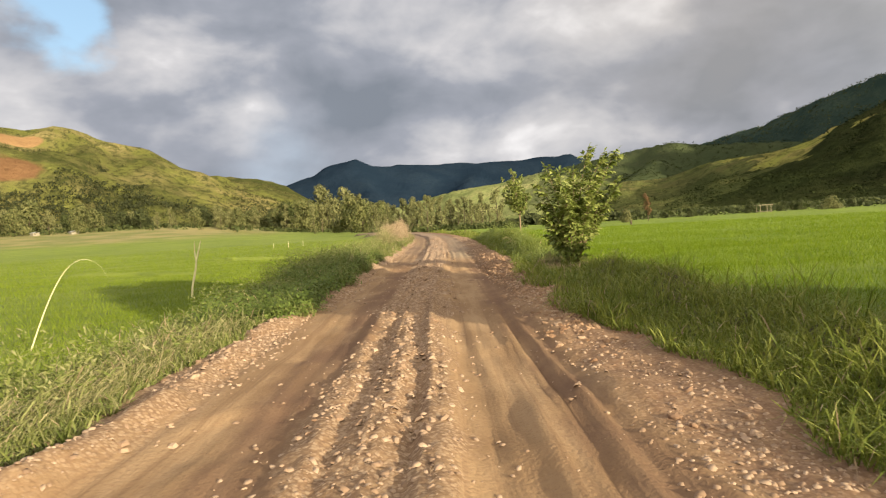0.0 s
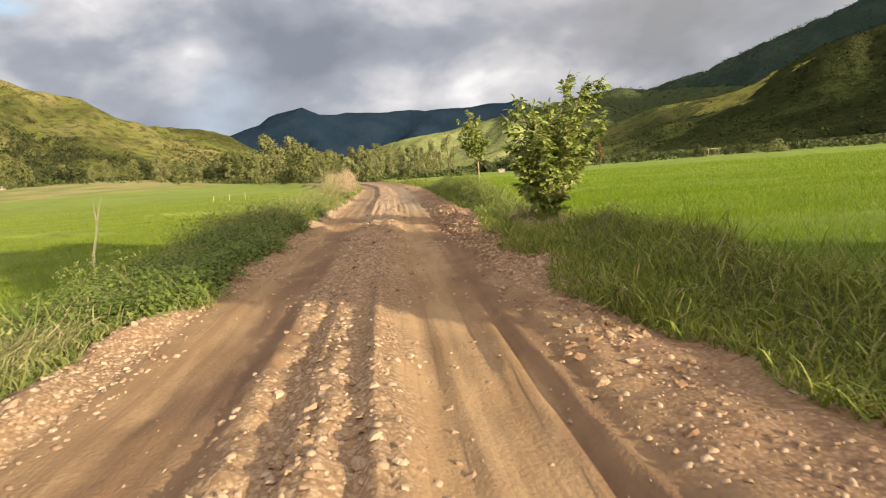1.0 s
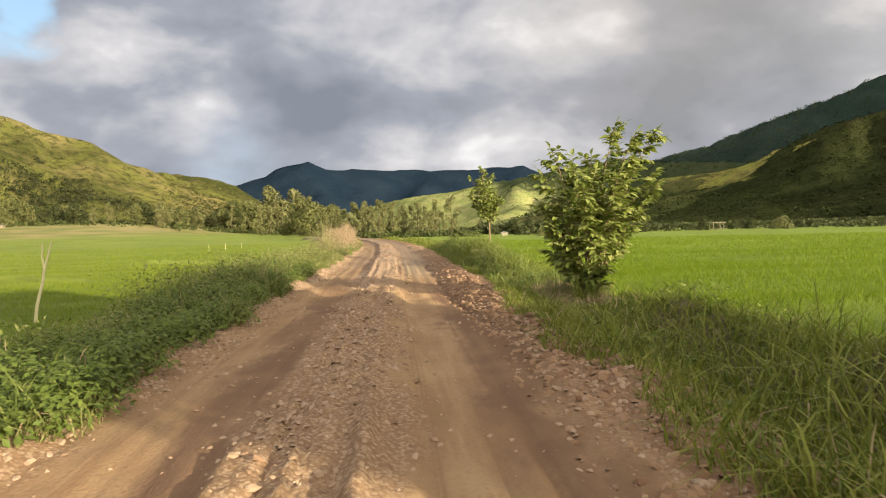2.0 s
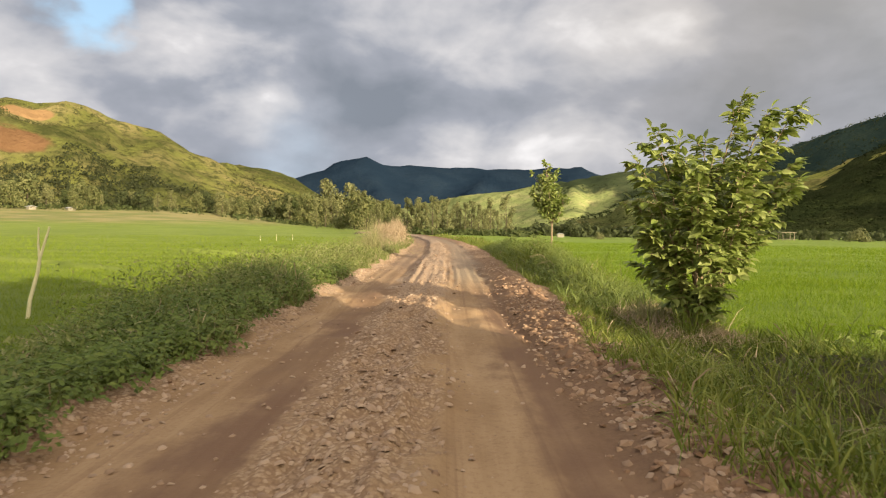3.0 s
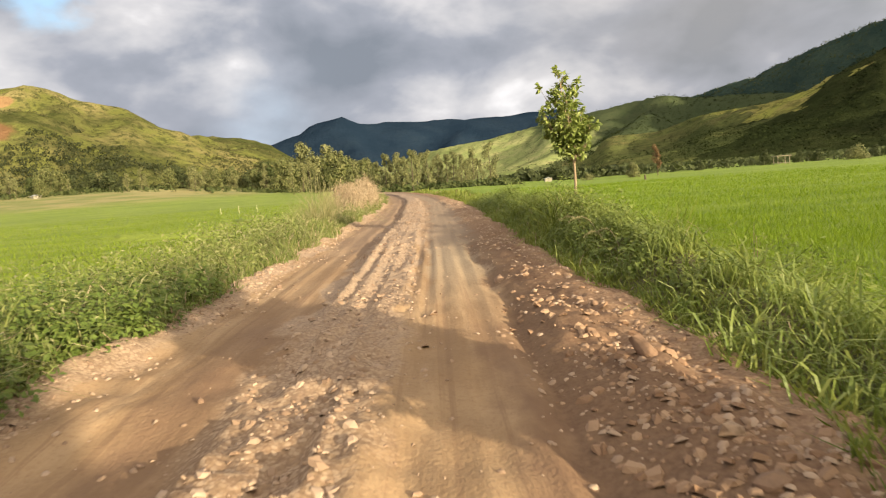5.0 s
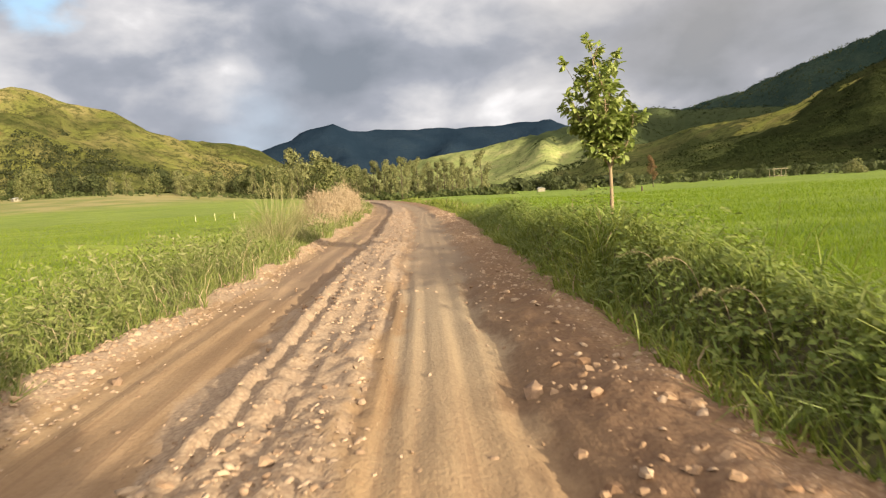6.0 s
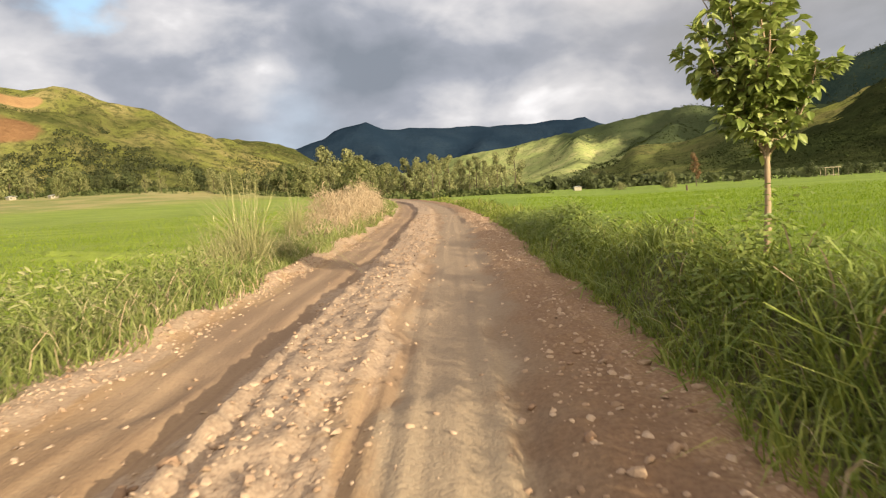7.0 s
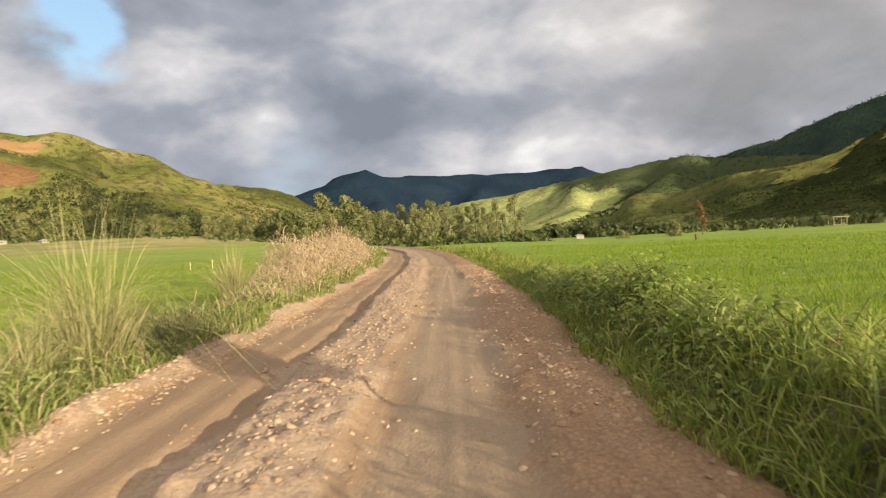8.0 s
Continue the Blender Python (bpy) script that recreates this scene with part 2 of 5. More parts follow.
def verge_soil(k):
    p = place_of(k)
    return k.mix(k.ramp(k.noise(p, 3.0, 5.0), 0.4, 0.65), (0.075, 0.072, 0.030), (0.13, 0.105, 0.055))


def hill_colour(grass, dry, dark, plots=(), shaded_wood_from=None, times=3.2, wander=420.0):
    def make(k):
        p = k.stretch(place_of(k), 1 / times, 1 / times, 1 / times, (0, 0, 1.6 * (times - 1) / times))
        a = k.noise(p, 0.012, 6.0, 0.6)
        b = k.noise(p, 0.055, 6.0, 0.65)
        c = k.mix(k.ramp(b, 0.40, 0.62), grass, dry)
        c = k.mix(k.ramp(k.maths("MULTIPLY_ADD", b, 0.5, a), 0.66, 0.9), c, dark)
        c = k.mix(k.ramp(k.noise(p, 0.22, 5.0, 0.75), 0.47, 0.62, 0.0, 0.85), c, dark)
        # past this line forest and hillside shade are put into the colour
        if shaded_wood_from:
            x = k.add("ShaderNodeSeparateXYZ")
            k.put(x.inputs[0], p)
            edge = k.maths("MULTIPLY_ADD", k.maths("ADD", a, -0.5), wander, x.outputs[0])
            c = k.mix(k.ramp(k.maths("MULTIPLY_ADD", b, 60.0, edge), shaded_wood_from, shaded_wood_from + 50.0, 0.0, 0.92), c, (0.042, 0.058, 0.032))
        for (x, y, z), wide, tint in plots:
            d = k.add("ShaderNodeVectorMath", op="DISTANCE")
            k.put(d.inputs[0], k.stretch(p, 1.0, 1.0, 2.2))
            d.inputs[1].default_value = (x, y, 2.2 * z)
            ragged = k.maths("MULTIPLY_ADD", k.maths("ADD", k.noise(p, 0.03, 4.0), -0.5), wide * 1.7, d.outputs["Value"])
            c = k.mix(k.ramp(ragged, wide * 1.12, wide * 0.9), c, k.mix(k.ramp(b, 0.3, 0.7), tint, tuple(1.3 * v for v in tint)))
        return c
    return make


def hill_bump(scale):
    return lambda k: k.noise(place_of(k), scale / 3.2, 6.0, 0.7)


DIRT = surface("dirt", dirt_colour, 0.95, dirt_bump, 0.032, gloss=0.15)
FIELD = surface("field", field_colour, 0.8, lambda k: k.noise(k.stretch(place_of(k), 1.5, 2.2, 1.0), 2.6, 6.0, 0.75), 0.22)
SOIL = surface("verge_soil", verge_soil, 0.95, lambda k: k.noise(place_of(k), 8.0, 5.0), 0.05)
STONE = surface("stone", own_tones((0.24, 0.15, 0.10), (0.31, 0.205, 0.14), (0.45, 0.34, 0.25), (0.27, 0.175, 0.12)), 0.9,
                lambda k: k.noise(place_of(k), 25.0, 4.0), 0.01, gloss=0.2)
GRAVEL = surface("gravel", tones((0.224, 0.145, 0.097), (0.306, 0.208, 0.143), (0.449, 0.331, 0.245), (0.265, 0.179, 0.125)), 0.9, gloss=0.2)
RUBBLE = surface("rubble", tones((0.188, 0.110, 0.069), (0.263, 0.163, 0.104), (0.388, 0.263, 0.175), (0.225, 0.135, 0.088)), 0.95, lambda k: k.noise(place_of(k), 40.0, 4.0), 0.008, gloss=0.1)
RICE = surface("rice_leaf", tones((0.098, 0.167, 0.010), (0.173, 0.257, 0.018), (0.262, 0.340, 0.033)), 0.6, leafy=0.4, gloss=0.12)
RIPE_RICE = surface("ripe_rice_leaf", tones((0.120, 0.177, 0.016), (0.199, 0.272, 0.028), (0.297, 0.356, 0.046)), 0.6, leafy=0.4, gloss=0.12)
GRASS = surface("verge_grass", tones((0.080, 0.12, 0.018), (0.145, 0.19, 0.028), (0.24, 0.27, 0.05), (0.33, 0.34, 0.10)), 0.55, leafy=0.28)
WEED = surface("weed_leaf", tones((0.112, 0.162, 0.034), (0.190, 0.241, 0.054), (0.314, 0.342, 0.101)), 0.5, leafy=0.32)
PALE_GRASS = surface("pale_verge_grass", tones((0.080, 0.116, 0.023), (0.143, 0.180, 0.041), (0.227, 0.248, 0.076), (0.366, 0.343, 0.197)), 0.6, leafy=0.2)
STRAW = surface("straw", tones((0.30, 0.215, 0.13), (0.44, 0.335, 0.22), (0.55, 0.44, 0.31)), 0.8, leafy=0.2)
REED = surface("reed", tones((0.19, 0.21, 0.075), (0.34, 0.32, 0.15), (0.48, 0.42, 0.24)), 0.7, leafy=0.2)
LEAF = surface("tree_leaf", tones((0.115, 0.161, 0.034), (0.253, 0.310, 0.075), (0.460, 0.494, 0.172)), 0.42, leafy=0.3, gloss=0.5)
OWN_LEAF = surface("single_leaf", own_tones((0.127, 0.172, 0.034), (0.276, 0.333, 0.081), (0.483, 0.506, 0.178)), 0.42, leafy=0.3, gloss=0.5)
BARK = surface("bark", lambda k: k.mix(k.noise(k.stretch(place_of(k), 12, 12, 3), 1.0, 4.0), (0.20, 0.14, 0.09), (0.42, 0.32, 0.21)), 0.9,
               lambda k: k.noise(k.stretch(place_of(k), 20, 20, 4), 1.0), 0.01)
FAR_BARK = surface("far_bark", lambda k: k.mix(k.noise(place_of(k), 3.0), (0.06, 0.045, 0.03), (0.14, 0.11, 0.075)), 0.9)
FAR_LEAF = surface("far_leaf", tones((0.072, 0.086, 0.031), (0.156, 0.169, 0.060), (0.267, 0.260, 0.107)), 0.7, leafy=0.3)
BUSH_LEAF = surface("bush_leaf", tones((0.046, 0.065, 0.021), (0.078, 0.098, 0.031), (0.130, 0.143, 0.049)), 0.8, leafy=0.3)
SCRUB_LEAF = surface("scrub_leaf", tones((0.051, 0.058, 0.019), (0.085, 0.089, 0.031), (0.132, 0.126, 0.047)), 0.8, leafy=0.3)
WOOD_LEAF = surface("wood_leaf", tones((0.034, 0.044, 0.018), (0.052, 0.062, 0.025), (0.085, 0.09, 0.036)), 0.8, leafy=0.4)
GREY_LEAF = surface("gum_leaf", tones((0.106, 0.119, 0.050), (0.194, 0.200, 0.083), (0.319, 0.306, 0.135)), 0.7, leafy=0.3)
RUST_LEAF = surface("rust_leaf", tones((0.117, 0.068, 0.036), (0.189, 0.108, 0.054), (0.198, 0.144, 0.063)), 0.7, leafy=0.15)
# leaf tones kept dark to stand for shade on the far slopes
SHADE_LEAF = surface("shaded_leaf", tones((0.027, 0.038, 0.015), (0.040, 0.053, 0.019), (0.055, 0.066, 0.027)), 0.95, gloss=0.0)
CREEPER = surface("creeper_leaf", tones((0.080, 0.122, 0.022), (0.120, 0.170, 0.032), (0.185, 0.228, 0.05)), 0.6, leafy=0.22)
DARK_LEAF = surface("dark_leaf", tones((0.045, 0.057, 0.022), (0.065, 0.080, 0.030), (0.098, 0.112, 0.041)), 0.8, leafy=0.25)
WOOD = surface("grey_wood", lambda k: k.mix(k.noise(k.stretch(place_of(k), 20, 20, 2), 1.0), (0.20, 0.165, 0.115), (0.36, 0.31, 0.23)), 0.9)
PALE = surface("pale_wood", lambda k: k.mix(k.noise(place_of(k), 9.0), (0.62, 0.56, 0.34), (0.80, 0.75, 0.50)), 0.8)
PLASTER = surface("plaster", lambda k: k.mix(k.noise(place_of(k), 2.0), (0.24, 0.21, 0.165), (0.38, 0.35, 0.28)), 0.9)
TIN = surface("tin_roof", lambda k: k.mix(k.noise(k.stretch(place_of(k), 6, 1, 1), 1.0), (0.30, 0.30, 0.30), (0.45, 0.45, 0.44)), 0.5)
DARK = surface("dark_opening", lambda k: (0.03, 0.03, 0.03, 1), 0.8)


# ---------------------------------------------------------------- mesh tools
def hash01(ix, iy, seed):
    n = (ix.astype(np.int64) * 374761393 + iy.astype(np.int64) * 668265263 + seed * 974634777) & 0x7FFFFFFF
    n = ((n ^ (n >> 13)) * 1274126177) & 0x7FFFFFFF
    return ((n ^ (n >> 16)) & 0xFFFFFF) / 0xFFFFFF


def smooth_noise(x, y, seed=0):
    x, y = np.asarray(x, float), np.asarray(y, float)
    ix, iy = np.floor(x), np.floor(y)
    fx, fy = x - ix, y - iy
    fx, fy = fx * fx * (3 - 2 * fx), fy * fy * (3 - 2 * fy)
    a, b = hash01(ix, iy, seed), hash01(ix + 1, iy, seed)
    c, d = hash01(ix, iy + 1, seed), hash01(ix + 1, iy + 1, seed)
    return (a + (b - a) * fx) * (1 - fy) + (c + (d - c) * fx) * fy - 0.5


def fbm(x, y, seed=0, octaves=4, rough=0.5):
    total, size = 0.0, 1.0
    for i in range(octaves):
        total = total + size * smooth_noise(np.asarray(x) * 2 ** i, np.asarray(y) * 2 ** i, seed + 17 * i)
        size *= rough
    return total


def step(v, lo, hi):
    u = np.clip((np.asarray(v, float) - lo) / (hi - lo), 0, 1)
    return u * u * (3 - 2 * u)


def mesh(name, verts, faces, material, smooth=False):
    """A mesh from an array of places and an array of faces that all have the same number of corners."""
    verts, faces = np.asarray(verts, np.float32), np.asarray(faces, np.int32)
    me = bpy.data.meshes.new(name)
    me.vertices.add(len(verts))
    me.vertices.foreach_set("co", verts.ravel())
    n = faces.shape[1]
    me.loops.add(faces.size)
    me.loops.foreach_set("vertex_index", faces.ravel())
    me.polygons.add(len(faces))
    me.polygons.foreach_set("loop_start", np.arange(0, faces.size, n, dtype=np.int32))
    me.polygons.foreach_set("use_smooth", np.full(len(faces), smooth))
    me.materials.append(material)
    me.update(calc_edges=True)
    return me


def thing(name, label, category="", group="", kind="", at=(0, 0, 0), data=None):
    ob = new(name, data)
    ob.location = at
    return tagged(ob, label, category, group, kind)


def part(name, data, parent, label="", kind=""):
    ob = new(name, data)
    ob.parent = parent
    if label or kind:
        tagged(ob, label, kind=kind)
    return ob


def grid(xs, ys, height):
    """Vertices and quads of a sheet over the crossing lines xs and ys."""
    gx, gy = np.meshgrid(xs, ys)
    v = np.stack([gx, gy, height(gx, gy)], -1).reshape(-1, 3)
    n, m = len(xs), len(ys)
    i = (np.arange(m - 1)[:, None] * n + np.arange(n - 1)[None, :]).ravel()
    return v, np.stack([i, i + 1, i + n + 1, i + n], 1)


def tube(points, radii, sides=7):
    """Vertices and quads of a tapered tube along points."""
    points = [Vector(p) for p in points]
    vs, fs = [], []
    for i, p in enumerate(points):
        d = (points[min(i + 1, len(points) - 1)] - points[max(i - 1, 0)]).normalized()
        ref = Vector((0.93, 0.37, 0)) if abs(d.z) > 0.5 else Vector((0, 0, 1))
        e1 = d.cross(ref).normalized()
        e2 = d.cross(e1)
        for s in range(sides):
            a = 2 * math.pi * s / sides
            vs.append(p + (e1 * math.cos(a) + e2 * math.sin(a)) * radii[i])
    for i in range(len(points) - 1):
        for s in range(sides):
            a, b = i * sides + s, i * sides + (s + 1) % sides
            fs.append((a, b, b + sides, a + sides))
    return vs, fs


def tubes(list_of, sides=6):
    vs, fs = [], []
    for pts, rad in list_of:
        v, f = tube(pts, rad, sides)
        o = len(vs)
        vs += v
        fs += [tuple(o + i for i in q) for q in f]
    return np.array([tuple(v) for v in vs]), np.array(fs)


def blades(root, length, width, lean, turn, droop, rng, plain=False):
    """Grass blades, each a tapered, bent strip (plain: a single sliver). root (n,3); lean: how far the tip goes sideways, of its length."""
    n = len(root)
    dx, dy = np.cos(turn), np.sin(turn)
    fa = rng.uniform(0, 2 * np.pi, n)
    wx, wy = np.cos(fa), np.sin(fa)
    levels = ((0.0, 1.0), (1.0, 0.0)) if plain else ((0.0, 0.75), (0.4, 1.0), (0.75, 0.8), (1.0, 0.0))
    out = []
    for u, w in levels:
        side = lean * length * u ** 1.8
        high = length * (u - droop * lean * u ** 2.6 * 0.75)
        cx, cy, cz = root[:, 0] + dx * side, root[:, 1] + dy * side, root[:, 2] + high
        for s in ((-0.5, 0.5) if w else (0,)):
            out.append(np.stack([cx + wx * s * width * w, cy + wy * s * width * w, cz], -1))
    out = np.stack(out, 1)
    per = out.shape[1]
    tri = [(0, 1, 2)] if plain else [(0, 1, 3), (0, 3, 2), (2, 3, 5), (2, 5, 4), (4, 5, 6)]
    f = ((np.arange(n) * per)[:, None, None] + np.array(tri)[None]).reshape(-1, 3)
    return out.reshape(-1, 3), f


def leaf_cloud(centre, normal, size, rng, narrow=0.5, loose=0.55):
    """Small folded leaves (two triangles each) at the given places."""
    n = len(centre)
    nor = normal + rng.normal(0, loose, (n, 3))
    nor /= np.linalg.norm(nor, axis=1, keepdims=True) + 1e-9
    ref = rng.normal(0, 1, (n, 3))
    a = np.cross(nor, ref)
    a /= np.linalg.norm(a, axis=1, keepdims=True) + 1e-9
    b = np.cross(nor, a)
    size = np.asarray(size).reshape(-1, 1)
    v = np.stack([centre - a * size, centre + b * size * narrow + nor * size * 0.12, centre + a * size, centre - b * size * narrow + nor * size * 0.12], 1)
    base = (np.arange(n) * 4)[:, None]
    f = np.concatenate([base + np.array([[0, 1, 2]]), base + np.array([[0, 2, 3]])], 1).reshape(-1, 3)
    return v.reshape(-1, 3), f


def merge(pieces):
    vs, fs, o = [], [], 0
    for v, f in pieces:
        vs.append(np.asarray(v)), fs.append(np.asarray(f) + o)
        o += len(v)
    return np.concatenate(vs), np.concatenate(fs)


# ---------------------------------------------------------------- land
def road_middle(y):
    return -0.3 - 0.0011 * np.maximum(np.asarray(y, float) - 52, 0) ** 2


def right_top(y):
    """How high the plants of the right verge stand over the road."""
    return np.interp(y, (0, 13, 16, 19, 24, 28, 31, 34.5, 38, 41, 45, 51, 60), (0.55, 0.55, 0.72, 0.30, 0.24, 0.46, 0.66, 0.98, 1.02, 0.86, 0.76, 0.45, 0.42))


def land_height(x, y):
    x, y = np.asarray(x, float), np.asarray(y, float)
    off = np.abs(x - road_middle(y))
    bank = 1 - step(off, 3.0, 6.4)
    low = -0.74 + 0.06 * fbm(x * 0.2, y * 0.2, 5) + 0.05 * fbm(x * 0.9, y * 0.9, 6)
    # the left side climbs gently to the foot of the hill
    far = np.hypot(x, y)
    az = np.degrees(np.arctan2(x, y))
    low = low + 13.6 * step(far, 200, 560) * (1 - step(az, -24, -6)) - 0.9 * step(far, 60, 190) * step(az, 2, 12)
    near = -0.5 * (1 - step(off, 2.6, 2.95)) + 0.10 * fbm(x * 0.9, y * 0.9, 9) * step(off, 2.8, 3.6)
    # earth bund between the road and the right paddy
    # added bulk, hidden by the plants, so the verge shades the road edge
    bund = np.clip(0.85 * right_top(y) + 0.08, 0.22, 0.9) * np.exp(-((x - road_middle(y) - 4.5 + 0.5 * step(y, 21, 27)) / (0.62 - 0.10 * step(y, 21, 27))) ** 2) * step(y, -8, 0) * (1 - step(y, 60, 80)) * (1 + 0.55 * fbm(x * 0.5, y * 0.5, 87, 3))
    return low * (1 - bank) + near * bank + bund


def spaced(parts):
    out = [parts[0][0]]
    for a, b, d in parts:
        out += list(np.linspace(a, b, max(2, int(round((b - a) / d)) + 1))[1:])
    return np.array(out)


def build_ground():
    xs = spaced([(-12000, -4000, 2000), (-4000, -500, 350), (-500, -120, 20), (-120, -14, 5), (-14, -7, 1), (-7, 6.4, 0.3), (6.4, 14, 1), (14, 120, 5), (120, 500, 20), (500, 4000, 350), (4000, 12000, 2000)])
    ys = spaced([(-9000, -3000, 2000), (-3000, -200, 280), (-200, -20, 12), (-20, -4, 1), (-4, 75, 0.4), (75, 200, 2.0), (200, 500, 12), (500, 4500, 300), (4500, 14500, 2000)])
    v, f = grid(xs, ys, land_height)
    me = mesh("ground", v, f, FIELD, True)
    me.materials.append(SOIL)
    mid = v[f].mean(1)
    off = np.abs(mid[:, 0] - road_middle(mid[:, 1]))
    me.polygons.foreach_set("material_index", np.where((off < 5.9 + 1.6 * fbm(mid[:, 0] * 0.3, mid[:, 1] * 0.4, 47, 3)) & (mid[:, 1] < 190), 1, 0).astype(np.int32))
    thing("ground", "flat green rice paddies with a low earth bank", "ground", kind="structure", data=me)


def road_height(x, y):
    """The worn track: two wheel ruts, a stony middle ridge and loose gravel shoulders."""
    s = x - road_middle(y)
    a = s + 0.20 * fbm(y * 0.12, y * 0 + 3, 21, 3) + 0.10 * fbm(y * 0.6, y * 0 + 1, 23, 3)
    z = 0.04 - 0.008 * a * a
    ridge = step(a, -0.95, -0.62) * (1 - step(a, 0.15, 0.55))
    shoulder = np.maximum(step(a, 1.55, 1.95), 1 - step(a, -2.5, -2.15))
    z = z + ridge * (0.085 + 0.08 * fbm(y * 0.35, x * 0.8, 27, 3)) + shoulder * (0.06 + 0.08 * fbm(y * 0.5, x * 0.9, 29, 3))
    rough = 0.08 + 0.92 * np.clip(ridge + 0.6 * shoulder, 0, 1)
    z = z + rough * (0.6 + 0.45 * step(y, 11, 15) - 0.4 * step(y, 26, 32)) * (0.085 * fbm(x * 2.2, y * 1.0, 41, 4) + 0.06 * fbm(x * 6.0, y * 5.0, 43, 3) + 0.05 * fbm(x * 10.0, y * 7.0, 44, 2))
    # sharp tyre grooves along the way
    bend = x + 0.12 * fbm(y * 0.16, x * 0, 61, 2)
    crease = np.abs(smooth_noise(bend * 4.6, y * 0.05, 51)) * 2 - 0.45 + 0.9 * (np.abs(smooth_noise(bend * 9.0, y * 0.06, 53)) * 2 - 0.45)
    deep = 0.022 + 0.075 * np.exp(-((y - 8) / 5.5) ** 2) + 0.055 * np.exp(-((y - 31) / 6) ** 2)
    z = z + deep * crease * (0.35 + 0.9 * ridge + (0.35 + 0.35 * (1 - step(y, 11, 15))) * step(a, 0.2, 0.5)) * (1 - step(a, 1.5, 1.8)) * step(a, -2.4, -2.1)
    # hummocks thrown up where wheels have dug in, and shallow potholes
    z = z + 0.07 * np.exp(-((y - 24) / 4) ** 2) * step(np.abs(a), 0.2, 0.5) * (1 - step(a, 0.9, 1.4)) * fbm(x * 1.3, y * 0.8, 79, 3) * 2
    z = z - 0.05 * step(fbm(x * 0.55, y * 0.28, 77, 3), 0.16, 0.42) * (1 - ridge)
    z = z + 0.09 * np.exp(-((s + 2.6 + 0.2 * fbm(y * 0.4, y * 0, 81, 3)) / 0.22) ** 2) * (1 + 1.2 * fbm(x * 1.5, y * 1.1, 83, 3))
    # the left wheel rut, worn deep beside the ridge further along
    z = z - (0.03 * step(a, -1.8, -1.5) + 0.075 * step(a, -1.25, -1.0)) * (1 - step(a, -0.80, -0.66)) * step(y, 31, 37)
    z = z - 0.06 * np.exp(-((a - 1.52 - 0.12 * fbm(y * 0.8, y * 0, 88, 3)) / 0.09) ** 2) * step(y, 16, 20) * (1 - step(y, 33, 40))
    heap = np.exp(-((s - 2.45) / 0.38) ** 2) * (step(y, 9, 13) * (1 - 0.6 * step(y, 24, 30)))
    z = z + heap * (0.10 + 0.16 * fbm(x * 2.0, y * 1.4, 85, 3))
    return z - 0.35 * step(np.abs(s), 3.0, 3.5)


def build_road():
    ys = spaced([(-12, 3, 0.4), (3, 44, 0.07), (44, 75, 0.18), (75, 190, 0.7)])
    ss = np.linspace(-3.5, 3.5, 134)
    sg, yg = np.meshgrid(ss, ys)
    xg = sg + road_middle(yg)
    v = np.stack([xg, yg, road_height(xg, yg)], -1).reshape(-1, 3)
    n, m = len(ss), len(ys)
    i = (np.arange(m - 1)[:, None] * n + np.arange(n - 1)[None, :]).ravel()
    f = np.stack([i, i + 1, i + n + 1, i + n], 1)
    return thing("road", "rutted brown dirt road with loose stones", "road", kind="structure", data=mesh("road", v, f, DIRT, True))


def ridge_height(x, y, ridges, wide_noise=0.18, seed=3):
    """The height over the plain of hills whose crests run along the given lines: (x, y, height, half width) from point to point."""
    best = np.full(np.shape(x), -30.0)
    wx = x + 26 * fbm(x * 0.012, y * 0.012, seed + 50, 4)
    wy = y + 26 * fbm(x * 0.012, y * 0.012, seed + 90, 4)
    for line in ridges:
        for (x0, y0, h0, w0), (x1, y1, h1, w1) in zip(line, line[1:]):
            dx, dy = x1 - x0, y1 - y0
            u = np.clip(((wx - x0) * dx + (wy - y0) * dy) / (dx * dx + dy * dy), 0, 1)
            d = np.hypot(wx - x0 - u * dx, wy - y0 - u * dy) / (w0 + u * (w1 - w0))
            h = (h0 + u * (h1 - h0)) * (1.10 * np.exp(-(d * 1.55) ** 1.45) - 0.10) - 2.0
            best = np.where(h > best, np.maximum(h, best) , best)
    gully = fbm(x * 0.02, y * 0.02, seed, 5, 0.55)
    return best * (1 + wide_noise * gully) + np.clip(best, 0, 30) * 0.06 * fbm(x * 0.09, y * 0.09, seed + 7, 3)


def enlarge(v, times):
    """Scale land that was laid out small, about a point at eye height over the origin."""
    v = np.array(v, float) * times
    v[..., 2] -= 1.6 * (times - 1)
    return v


